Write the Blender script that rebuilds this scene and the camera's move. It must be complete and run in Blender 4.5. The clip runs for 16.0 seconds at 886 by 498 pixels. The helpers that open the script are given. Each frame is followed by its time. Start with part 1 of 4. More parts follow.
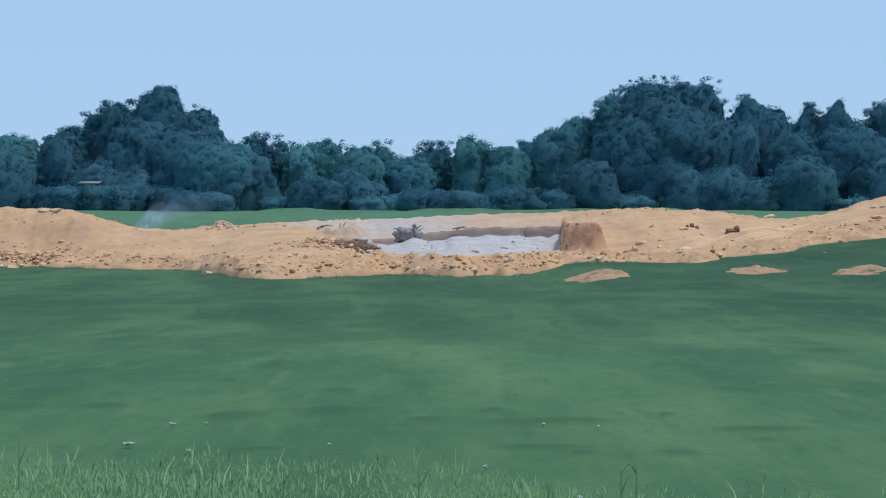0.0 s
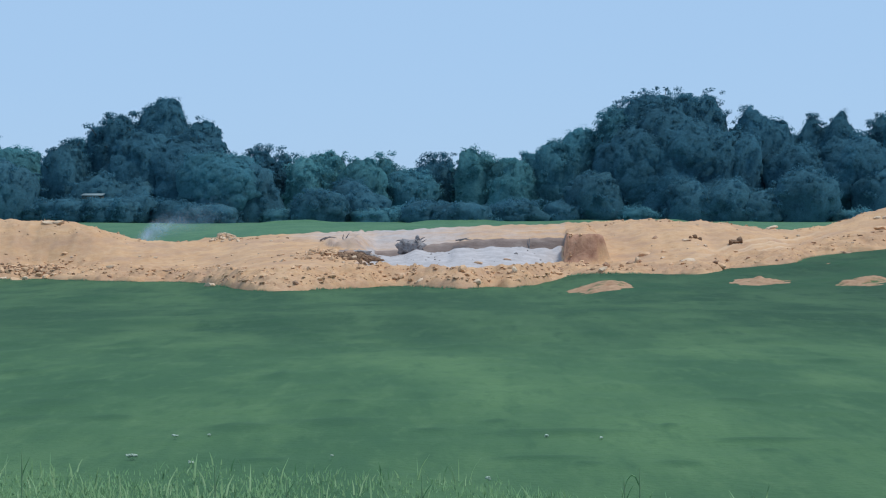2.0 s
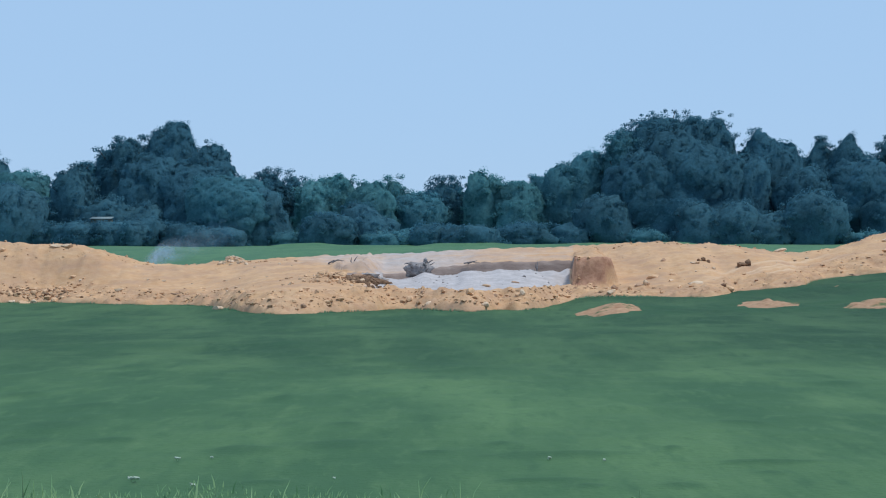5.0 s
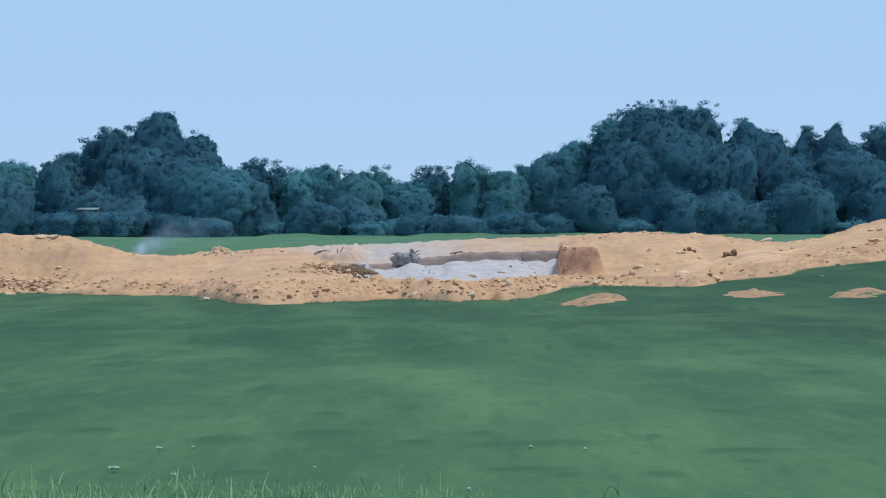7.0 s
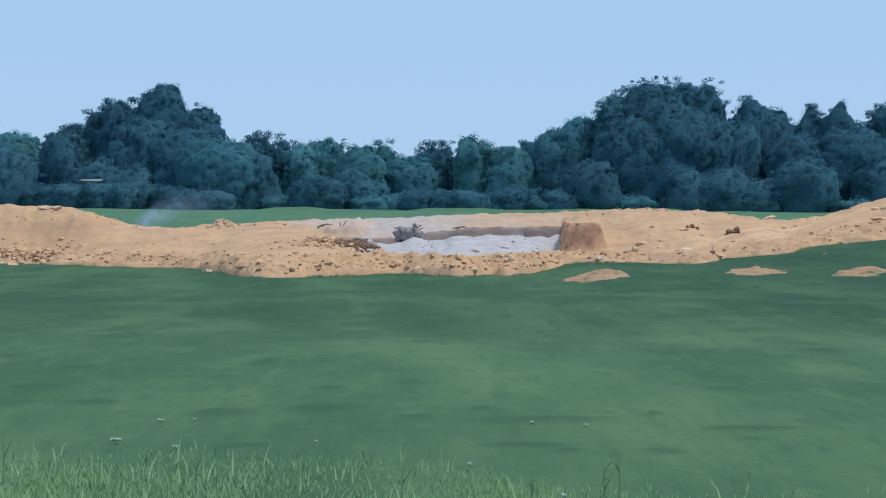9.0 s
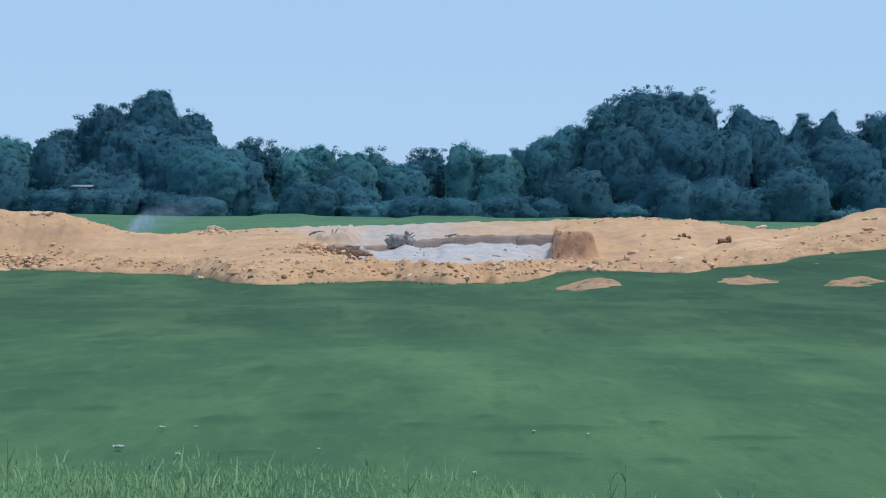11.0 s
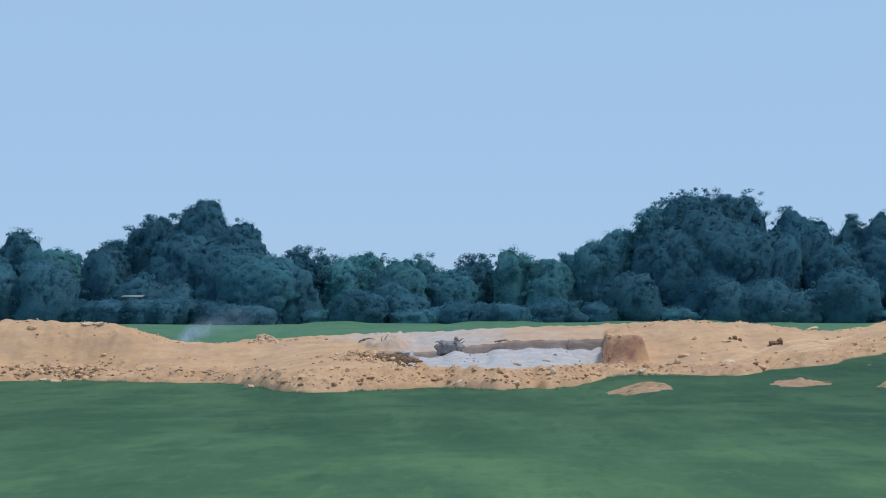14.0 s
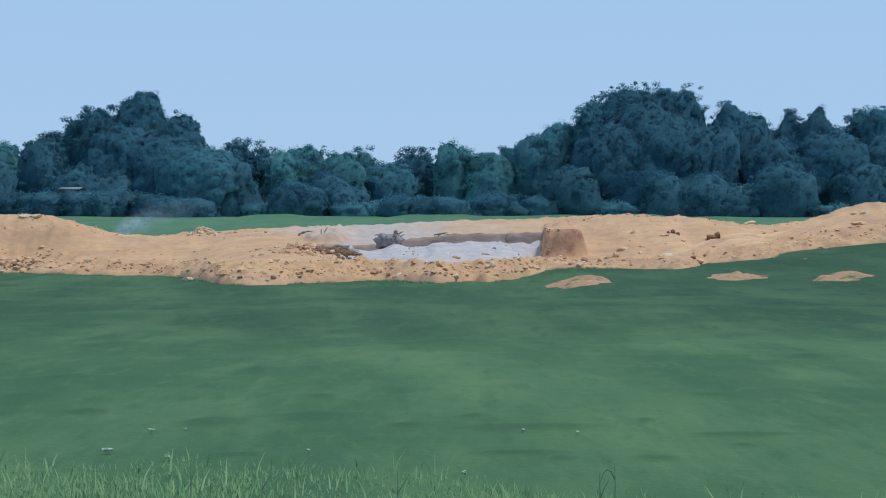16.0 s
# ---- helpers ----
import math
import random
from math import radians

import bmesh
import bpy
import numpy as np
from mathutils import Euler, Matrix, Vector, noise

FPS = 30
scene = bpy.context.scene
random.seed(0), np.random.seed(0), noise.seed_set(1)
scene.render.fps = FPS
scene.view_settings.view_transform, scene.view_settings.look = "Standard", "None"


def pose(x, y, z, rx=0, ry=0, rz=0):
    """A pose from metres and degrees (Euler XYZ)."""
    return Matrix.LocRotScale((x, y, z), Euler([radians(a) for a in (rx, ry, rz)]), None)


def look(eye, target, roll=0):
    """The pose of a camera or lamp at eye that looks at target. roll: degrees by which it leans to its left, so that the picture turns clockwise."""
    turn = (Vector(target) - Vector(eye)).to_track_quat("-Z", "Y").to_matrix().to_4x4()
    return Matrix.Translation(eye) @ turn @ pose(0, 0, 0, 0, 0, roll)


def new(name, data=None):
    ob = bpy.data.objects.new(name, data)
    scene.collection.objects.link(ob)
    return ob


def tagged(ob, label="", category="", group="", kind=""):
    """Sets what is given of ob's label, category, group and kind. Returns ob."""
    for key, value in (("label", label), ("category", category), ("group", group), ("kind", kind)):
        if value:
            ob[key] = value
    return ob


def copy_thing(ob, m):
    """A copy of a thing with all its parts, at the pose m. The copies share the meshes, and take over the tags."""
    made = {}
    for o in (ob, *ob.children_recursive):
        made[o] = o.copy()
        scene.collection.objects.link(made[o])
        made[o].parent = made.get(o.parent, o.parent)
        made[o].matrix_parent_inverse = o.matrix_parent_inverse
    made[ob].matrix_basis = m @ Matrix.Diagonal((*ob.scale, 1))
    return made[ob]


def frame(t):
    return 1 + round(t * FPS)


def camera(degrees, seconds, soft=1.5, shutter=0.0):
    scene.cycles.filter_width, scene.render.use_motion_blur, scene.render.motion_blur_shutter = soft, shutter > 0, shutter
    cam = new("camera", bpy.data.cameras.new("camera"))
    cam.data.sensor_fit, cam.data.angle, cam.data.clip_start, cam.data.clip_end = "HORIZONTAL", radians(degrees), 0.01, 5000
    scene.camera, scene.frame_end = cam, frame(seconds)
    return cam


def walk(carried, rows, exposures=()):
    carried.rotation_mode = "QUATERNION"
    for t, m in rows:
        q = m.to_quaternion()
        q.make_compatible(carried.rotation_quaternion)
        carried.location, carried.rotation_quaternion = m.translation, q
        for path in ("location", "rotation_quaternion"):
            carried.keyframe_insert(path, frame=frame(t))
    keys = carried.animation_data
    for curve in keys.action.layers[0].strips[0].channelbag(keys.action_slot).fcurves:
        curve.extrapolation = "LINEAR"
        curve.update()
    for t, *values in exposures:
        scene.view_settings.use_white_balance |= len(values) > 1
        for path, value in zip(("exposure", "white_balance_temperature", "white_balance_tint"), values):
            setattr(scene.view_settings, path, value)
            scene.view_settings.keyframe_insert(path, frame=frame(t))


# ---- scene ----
cam = camera(26.0, 16.0, soft=1.1)
EYE = 1.7
# seconds, metres sideways, metres up, then yaw, pitch and roll in degrees
ROWS = [
    (0, 0.000, 0.000, 0.000, -1.704, -0.00),
    (0.5, 0.001, -0.001, 0.409, -1.493, 0.04),
    (0.8, 0.002, -0.001, 0.355, -1.329, 0.05),
    (1, 0.002, -0.001, 0.173, -1.243, 0.05),
    (1.5, 0.002, -0.000, 0.011, -1.172, 0.10),
    (2, 0.003, -0.002, 0.091, -1.356, 0.09),
    (2.3, 0.003, -0.001, 0.012, -1.584, -0.01),
    (2.5, 0.003, -0.001, 0.195, -1.678, -0.08),
    (2.7, 0.003, 0.000, 0.723, -1.588, -0.20),
    (2.8, 0.003, 0.001, 1.234, -1.572, -0.27),
    (2.9, 0.003, 0.001, 1.686, -1.487, -0.33),
    (3, 0.003, 0.002, 2.114, -1.289, -0.39),
    (3.2, 0.003, -0.001, 2.165, -0.724, -0.41),
    (3.4, 0.002, -0.004, 2.074, -0.105, -0.43),
    (3.5, 0.002, -0.006, 1.779, 0.320, -0.44),
    (3.6, 0.005, -0.006, 1.653, 0.690, -0.37),
    (3.8, 0.011, -0.007, 1.610, 1.196, -0.23),
    (4, 0.017, -0.007, 1.809, 1.303, -0.09),
    (4.2, 0.023, -0.008, 1.856, 0.855, -0.05),
    (4.3, 0.027, -0.008, 1.683, 0.533, -0.04),
    (4.5, 0.033, -0.009, 1.237, -0.025, 0.00),
    (4.7, 0.039, -0.009, 0.664, -0.475, 0.10),
    (6.8, 0.104, -0.015, -0.160, -0.996, 0.24),
    (7, 0.095, -0.017, -0.025, -0.955, 0.24),
    (7.2, 0.095, -0.017, 0.221, -0.990, 0.29),
    (7.5, 0.094, -0.017, 0.345, -1.076, 0.37),
    (8, 0.093, -0.015, 0.359, -1.235, 0.20),
    (8.5, 0.098, -0.016, 0.269, -1.287, 0.00),
    (9, 0.093, -0.015, 0.068, -1.711, -0.29),
    (9.2, 0.093, -0.016, -0.039, -1.917, -0.29),
    (11.3, -0.003, -0.006, -0.184, -1.224, -0.66),
    (11.5, 0.005, 0.000, 0.386, -1.004, -0.57),
    (12, 0.001, -0.005, 0.673, -0.406, -0.81),
    (12.5, 0.003, -0.005, 1.193, 0.001, -0.75),
    (12.8, 0.001, -0.007, 1.881, 0.226, -0.46),
    (13, 0.000, -0.008, 2.300, 0.381, -0.27),
    (13.3, 0.001, -0.007, 2.460, 0.711, 0.01),
    (13.5, 0.002, -0.007, 2.212, 0.993, 0.20),
    (13.7, 0.003, -0.006, 1.806, 1.392, 0.18),
    (14, 0.004, -0.005, 1.247, 1.671, 0.14),
    (14.5, 0.006, -0.004, 0.615, 1.321, 0.06),
    (15, 0.008, -0.003, 0.276, 0.791, -0.04),
    (15.5, 0.010, -0.002, -0.095, -0.217, -0.04),
    (15.75, 0.012, -0.003, -0.314, -1.066, -0.04),
    (16, 0.014, -0.003, -0.550, -1.520, -0.04),
]
walk(cam, [(t, pose(x, 0, EYE + z, 90 + pitch, roll, yaw)) for t, x, z, yaw, pitch, roll in ROWS],
     [(0, 0.04), (3.0, 0.04), (3.5, 0.06), (4.0, -0.05), (4.5, -0.01), (6.8, 0.10), (8.0, 0.10), (9.0, 0.06), (11.5, 0.08), (12.5, 0.08), (13.4, -0.01), (14.2, -0.06), (15.0, -0.08), (15.6, -0.03), (16, -0.02)])

# ---- light ----
SUN_EL, SUN_AZ = 67.0, 96.0
world = bpy.data.worlds.new("sky")
scene.world = world
world.use_nodes = True
wn, wl = world.node_tree.nodes, world.node_tree.links
sky = wn.new("ShaderNodeTexSky")
sky.sky_type, sky.sun_disc = "NISHITA", False
sky.sun_elevation, sky.sun_rotation = radians(SUN_EL), radians(SUN_AZ)
sky.air_density, sky.dust_density, sky.ozone_density = 0.8, 0.2, 5.0
wn["Background"].inputs["Strength"].default_value = 0.10
tone = wn.new("ShaderNodeMix")
tone.data_type, tone.blend_type = "RGBA", "MULTIPLY"
tone.inputs[0].default_value, tone.inputs[7].default_value = 1.0, (1.05, 0.93, 1.10, 1)
wl.new(sky.outputs[0], tone.inputs[6])
haze = wn.new("ShaderNodeMix")
haze.data_type = "RGBA"
haze.inputs[0].default_value, haze.inputs[7].default_value = 0.86, (4.3, 5.8, 7.45, 1)
wl.new(tone.outputs[2], haze.inputs[6])
wl.new(haze.outputs[2], wn["Background"].inputs["Color"])
sun = new("sun", bpy.data.lights.new("sun", "SUN"))
sun.data.energy, sun.data.angle, sun.data.color = 2.35, radians(8.0), (1.0, 0.93, 0.82)
el, az = radians(SUN_EL), radians(SUN_AZ)
sun.matrix_world = look((0, 0, 60), (-math.sin(az) * math.cos(el), -math.cos(az) * math.cos(el), 60 - math.sin(el)))
scene.view_settings.exposure = 0.0
scene.view_settings.use_white_balance = True
scene.view_settings.white_balance_temperature, scene.view_settings.white_balance_tint = 5750, 6


# ---- materials ----
class Mat:
    """A small builder of node materials."""

    def __init__(self, name, rough=0.9, spec=0.3):
        self.m = bpy.data.materials.new(name)
        self.m.use_nodes = True
        self.n, self.l = self.m.node_tree.nodes, self.m.node_tree.links
        self.b = self.n["Principled BSDF"]
        self.b.inputs["Roughness"].default_value = rough
        self.b.inputs["Specular IOR Level"].default_value = spec
        self.geo = self.n.new("ShaderNodeNewGeometry")
        self.pos = self.geo.outputs["Position"]

    def put(self, value, socket):
        if isinstance(value, bpy.types.NodeSocket):
            self.l.new(value, socket)
        elif isinstance(value, (tuple, list)):
            socket.default_value = (*value, 1.0) if len(value) == 3 and len(socket.default_value) == 4 else value
        else:
            socket.default_value = value

    def noise(self, scale, detail=4.0, rough=0.55, vec=None, stretch=None):
        vec = vec or self.pos
        if stretch:
            mp = self.n.new("ShaderNodeMapping")
            mp.inputs["Scale"].default_value = stretch
            self.l.new(vec, mp.inputs["Vector"])
            vec = mp.outputs[0]
        t = self.n.new("ShaderNodeTexNoise")
        self.l.new(vec, t.inputs["Vector"])
        t.inputs["Scale"].default_value, t.inputs["Detail"].default_value, t.inputs["Roughness"].default_value = scale, detail, rough
        return t.outputs["Fac"]

    def ramp(self, fac, *stops):
        r = self.n.new("ShaderNodeValToRGB")
        while len(r.color_ramp.elements) < len(stops):
            r.color_ramp.elements.new(0.5)
        for e, (p, c) in zip(r.color_ramp.elements, stops):
            e.position, e.color = p, (*c, 1) if isinstance(c, tuple) else (c, c, c, 1)
        self.l.new(fac, r.inputs[0])
        return r.outputs[0]

    def mix(self, fac, a, b, mode="MIX"):
        x = self.n.new("ShaderNodeMix")
        x.data_type, x.blend_type = "RGBA", mode
        self.put(fac, x.inputs[0]), self.put(a, x.inputs[6]), self.put(b, x.inputs[7])
        return x.outputs[2]

    def math(self, op, a, b=0.0, clamp=False):
        x = self.n.new("ShaderNodeMath")
        x.operation, x.use_clamp = op, clamp
        self.put(a, x.inputs[0]), self.put(b, x.inputs[1])
        return x.outputs[0]

    def attr(self, name):
        a = self.n.new("ShaderNodeAttribute")
        a.attribute_name = name
        return a.outputs["Fac"]

    def bump(self, height, strength, dist):
        x = self.n.new("ShaderNodeBump")
        x.inputs["Strength"].default_value, x.inputs["Distance"].default_value = strength, dist
        self.l.new(height, x.inputs["Height"])
        self.l.new(x.outputs[0], self.b.inputs["Normal"])

    def pass_light(self, color, share):
        """Lets a share of the light pass, as a leaf does."""
        t, x = self.n.new("ShaderNodeBsdfTranslucent"), self.n.new("ShaderNodeMixShader")
        self.put(color, t.inputs["Color"])
        x.inputs[0].default_value = share
        self.l.new(self.b.outputs[0], x.inputs[1]), self.l.new(t.outputs[0], x.inputs[2])
        self.l.new(x.outputs[0], self.n["Material Output"].inputs["Surface"])

    def color(self, value):
        self.put(value, self.b.inputs["Base Color"])
        return self


def grass_field():
    k = Mat("field_grass", 0.85, 0.12)
    xyz = k.n.new("ShaderNodeSeparateXYZ")
    k.l.new(k.pos, xyz.inputs[0])
    # darker and lighter grass in patches of several sizes
    broad, band = k.noise(0.10, 3, 0.5, stretch=(1.0, 0.40, 1.0)), k.noise(0.42, 4, 0.55, stretch=(0.7, 0.18, 1.0))
    mid, patch = k.noise(1.1, 5, 0.6, stretch=(0.8, 0.15, 1.0)), k.noise(3.0, 5, 0.6, stretch=(0.9, 0.15, 1.0))
    fine, knot = k.noise(14.0, 3, 0.7), k.noise(7.0, 4, 0.6, stretch=(1.0, 0.3, 1.0))
    c = k.ramp(broad, (0.32, (0.054, 0.119, 0.052)), (0.68, (0.088, 0.165, 0.072)))
    c = k.mix(k.ramp(band, (0.48, 0.0), (0.62, 0.7)), c, (0.124, 0.212, 0.088))
    c = k.mix(k.ramp(band, (0.36, 0.7), (0.48, 0.0)), c, (0.048, 0.110, 0.051))
    c = k.mix(k.ramp(mid, (0.34, 0.7), (0.46, 0.0)), c, (0.046, 0.108, 0.050))
    c = k.mix(k.ramp(mid, (0.53, 0.0), (0.68, 0.6)), c, (0.122, 0.208, 0.087))
    c = k.mix(k.ramp(patch, (0.32, 0.6), (0.44, 0.0)), c, (0.046, 0.106, 0.049))
    c = k.mix(k.ramp(patch, (0.56, 0.0), (0.72, 0.5)), c, (0.124, 0.208, 0.090))
    c = k.mix(k.ramp(fine, (0.35, 0.25), (0.6, 0.0)), c, (0.052, 0.108, 0.050))
    c = k.mix(k.ramp(knot, (0.30, 0.4), (0.44, 0.0)), c, (0.046, 0.104, 0.048))
    c = k.mix(k.ramp(knot, (0.56, 0.0), (0.72, 0.35)), c, (0.124, 0.206, 0.092))
    # darker grass in the dip before the bank, darker still to the east
    sward = k.math("MULTIPLY", k.math("MULTIPLY", k.math("SUBTRACT", xyz.outputs[1], 22.0), 0.06, True), k.math("MULTIPLY", k.math("SUBTRACT", 104.0, xyz.outputs[1]), 0.1, True))
    c = k.mix(sward, c, (0.70, 0.74, 0.78), "MULTIPLY")
    east = k.math("MULTIPLY", sward, k.math("MULTIPLY", k.math("SUBTRACT", xyz.outputs[0], 4.0), 0.10, True))
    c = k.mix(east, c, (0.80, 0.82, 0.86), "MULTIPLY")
    c = k.mix(k.ramp(k.math("ADD", k.attr("growth"), k.math("MULTIPLY", k.math("SUBTRACT", knot, 0.5), 0.8)), (0.15, 0.0), (0.75, 0.6)), c, (0.038, 0.092, 0.043))
    # paler grass beyond the bank: drier, with distance haze put into its colour
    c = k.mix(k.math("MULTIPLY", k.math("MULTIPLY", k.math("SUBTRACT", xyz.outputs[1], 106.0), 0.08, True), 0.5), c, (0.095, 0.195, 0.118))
    k.bump(fine, 0.35, 0.05)
    return k.color(c).m


def blades(name, low, high, rough=0.6):
    k = Mat(name, rough, 0.35)
    c = k.ramp(k.geo.outputs["Random Per Island"], (0.0, low), (1.0, high))
    k.pass_light(c, 0.5)
    k.color(c)
    return k.m


def clay():
    k = Mat("clay", 0.95, 0.15)
    big, small = k.noise(0.35, 5, 0.6), k.noise(3.6, 6, 0.68, stretch=(0.7, 1.0, 1.6))
    c = k.ramp(big, (0.3, (0.534, 0.306, 0.158)), (0.7, (0.635, 0.390, 0.216)))
    c = k.mix(k.ramp(small, (0.45, 0.0), (0.75, 0.5)), c, (0.666, 0.474, 0.317))
    c = k.mix(k.ramp(small, (0.25, 0.5), (0.42, 0.0)), c, (0.403, 0.217, 0.110))
    dull = k.noise(0.8, 5, 0.6, stretch=(0.6, 1.0, 1.5))
    c = k.mix(k.ramp(dull, (0.42, 0.0), (0.66, 0.60)), c, (0.423, 0.262, 0.178))
    grey = k.ramp(k.noise(2.4, 6, 0.7, stretch=(0.8, 0.7, 1.5)), (0.34, (0.40, 0.352, 0.338)), (0.66, (0.55, 0.492, 0.480)))
    g = k.math("ADD", k.attr("grey"), k.math("MULTIPLY", k.math("SUBTRACT", k.noise(0.9, 6, 0.65, stretch=(0.5, 1.0, 2.0)), 0.5), 0.9))
    c = k.mix(k.ramp(g, (0.18, 0.0), (0.85, 1.0)), c, grey)
    # red clay; part of the upright face's shade is put into this colour
    red = k.ramp(k.noise(2.6, 6, 0.7), (0.34, (0.30, 0.150, 0.095)), (0.66, (0.52, 0.295, 0.190)))
    c = k.mix(k.ramp(k.attr("red"), (0.35, 0.0), (0.65, 1.0)), c, red)
    c = k.mix(k.math("MULTIPLY", k.attr("track"), 0.7), c, (0.74, 0.53, 0.35))
    # brown earth, with shade of the undercut wall and hollow put into its colour
    soil = k.ramp(k.noise(2.2, 5, 0.6, stretch=(0.5, 1.0, 2.0)), (0.3, (0.25, 0.180, 0.150)), (0.7, (0.42, 0.320, 0.270)))
    c = k.mix(k.ramp(k.attr("soil"), (0.35, 0.0), (0.65, 1.0)), c, soil)
    crumb = k.ramp(k.noise(2.8, 6, 0.72, stretch=(0.9, 0.8, 1.2)), (0.50, 0.0), (0.66, 0.75))
    c = k.mix(k.math("MULTIPLY", crumb, k.attr("rubble")), c, (0.40, 0.225, 0.125))
    k.bump(k.noise(7.0, 6, 0.7), 0.5, 0.06)
    return k.color(c).m


def stone(name, low, high, scale=3.0):
    k = Mat(name, 0.92, 0.2)
    n = k.noise(scale, 5, 0.65)
    c = k.ramp(n, (0.3, low), (0.7, high))
    tint = k.ramp(k.geo.outputs["Random Per Island"], (0.0, 0.66), (1.0, 1.12))
    k.bump(k.noise(scale * 4, 4, 0.6), 0.5, 0.03)
    return k.color(k.mix(1.0, c, tint, "MULTIPLY")).m


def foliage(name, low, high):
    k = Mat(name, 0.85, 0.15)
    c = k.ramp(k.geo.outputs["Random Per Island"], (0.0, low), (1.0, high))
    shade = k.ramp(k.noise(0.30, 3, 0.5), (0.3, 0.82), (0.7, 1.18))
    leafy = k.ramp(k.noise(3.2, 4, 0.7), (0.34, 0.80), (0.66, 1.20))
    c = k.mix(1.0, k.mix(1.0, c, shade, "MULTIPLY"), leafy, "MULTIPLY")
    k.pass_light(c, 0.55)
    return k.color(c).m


def bark():
    k = Mat("bark", 0.9, 0.2)
    n = k.noise(5.0, 5, 0.6, stretch=(1, 1, 0.25))
    k.bump(n, 0.6, 0.04)
    return k.color(k.ramp(n, (0.3, (0.05, 0.04, 0.03)), (0.7, (0.13, 0.105, 0.08)))).m


FIELD, CLAY, BARK = grass_field(), clay(), bark()
MEADOW = blades("meadow_grass", (0.200, 0.362, 0.168), (0.295, 0.472, 0.230))
PALE_BLADE = blades("pale_grass", (0.24, 0.40, 0.18), (0.40, 0.56, 0.30))
DARK_BLADE = blades("dark_grass", (0.085, 0.195, 0.085), (0.125, 0.26, 0.115))
FRINGE = blades("fringe_grass", (0.105, 0.235, 0.140), (0.150, 0.300, 0.175), 0.7)
CLOD = stone("clay_clod", (0.55, 0.335, 0.185), (0.70, 0.455, 0.280))
ROCK = stone("pale_rock", (0.54, 0.375, 0.24), (0.74, 0.56, 0.40))
GREYROCK = stone("grey_rock", (0.31, 0.270, 0.250), (0.46, 0.405, 0.38))
DARKSOIL = stone("dark_soil", (0.33, 0.195, 0.120), (0.50, 0.315, 0.205))
# leaf colours carry distance haze: bluer and lighter than the leaves themselves
LEAF_DARK_HAZE = foliage("dark_hazed_leaves", (0.068, 0.180, 0.252), (0.094, 0.220, 0.282))
LEAF_HAZE = foliage("hazed_leaves", (0.098, 0.252, 0.318), (0.130, 0.302, 0.354))
LEAF_PALE_HAZE = foliage("pale_hazed_leaves", (0.106, 0.274, 0.318), (0.146, 0.332, 0.360))
# dark brown earth, also used where lumps stand for shade in a hollow
EARTH_SHADE = stone("earth_shade", (0.14, 0.078, 0.046), (0.29, 0.175, 0.105), 4.0)
ROOT = stone("dead_wood", (0.17, 0.15, 0.15), (0.36, 0.33, 0.325), 6.0)


# ---- shaping ----
def smooth(a, b, v):
    t = np.clip((v - a) / (b - a), 0, 1)
    return t * t * (3 - 2 * t)


def grain(x, y, seed=0):
    """Value noise from -1 to 1 on arrays."""
    xi, yi = np.floor(x), np.floor(y)
    u, v = x - xi, y - yi
    u, v = u * u * (3 - 2 * u), v * v * (3 - 2 * v)

    def cell(i, j):
        s = np.sin(i * 127.1 + j * 311.7 + seed * 74.7) * 43758.5453
        return (s - np.floor(s)) * 2 - 1

    return (cell(xi, yi) * (1 - u) + cell(xi + 1, yi) * u) * (1 - v) + (cell(xi, yi + 1) * (1 - u) + cell(xi + 1, yi + 1) * u) * v


def fbm(x, y, seed=0, octaves=4):
    total, size = 0, 1.0
    for o in range(octaves):
        total = total + size * grain(x * 2**o, y * 2**o, seed + o)
        size *= 0.5
    return total


def curve(v, xs, ys):
    """A smooth line through a few points."""
    xs, ys = np.array(xs, float), np.array(ys, float)
    slope = np.gradient(ys, xs)
    d = np.diff(ys) / np.diff(xs)
    for i in range(1, len(xs) - 1):
        if d[i - 1] * d[i] <= 0:
            slope[i] = 0
    i = np.clip(np.searchsorted(xs, v) - 1, 0, len(xs) - 2)
    h = xs[i + 1] - xs[i]
    t = np.clip((v - xs[i]) / h, 0, 1)
    return (2 * t**3 - 3 * t**2 + 1) * ys[i] + (t**3 - 2 * t**2 + t) * h * slope[i] + (3 * t**2 - 2 * t**3) * ys[i + 1] + (t**3 - t**2) * h * slope[i + 1]


def mesh_ob(name, verts, faces, material, parent=None, label="", flat=False, normals=None):
    """One mesh object from arrays of points and of equal faces."""
    verts, faces = np.asarray(verts, np.float32), np.asarray(faces, np.int32)
    me = bpy.data.meshes.new(name)
    n, k = faces.shape
    me.vertices.add(len(verts)), me.loops.add(n * k), me.polygons.add(n)
    me.vertices.foreach_set("co", verts.ravel())
    me.loops.foreach_set("vertex_index", faces.ravel())
    me.polygons.foreach_set("loop_start", np.arange(0, n * k, k, dtype=np.int32))
    me.polygons.foreach_set("use_smooth", np.full(n, not flat))
    me.update(calc_edges=True)
    if normals is not None:
        me.normals_split_custom_set_from_vertices(np.asarray(normals, np.float32))
    me.materials.append(material)
    ob = new(name, me)
    ob.parent = parent
    if label:
        ob["label"] = label
    return ob


def part(name, bm, material, parent, label="", flat=False):
    """A bmesh as one mesh object under a thing or under a part."""
    me = bpy.data.meshes.new(name)
    bm.to_mesh(me)
    bm.free()
    for p in me.polygons:
        p.use_smooth = not flat
    me.materials.append(material)
    ob = new(name, me)
    ob.parent = parent
    if label:
        ob["label"] = label
    return ob


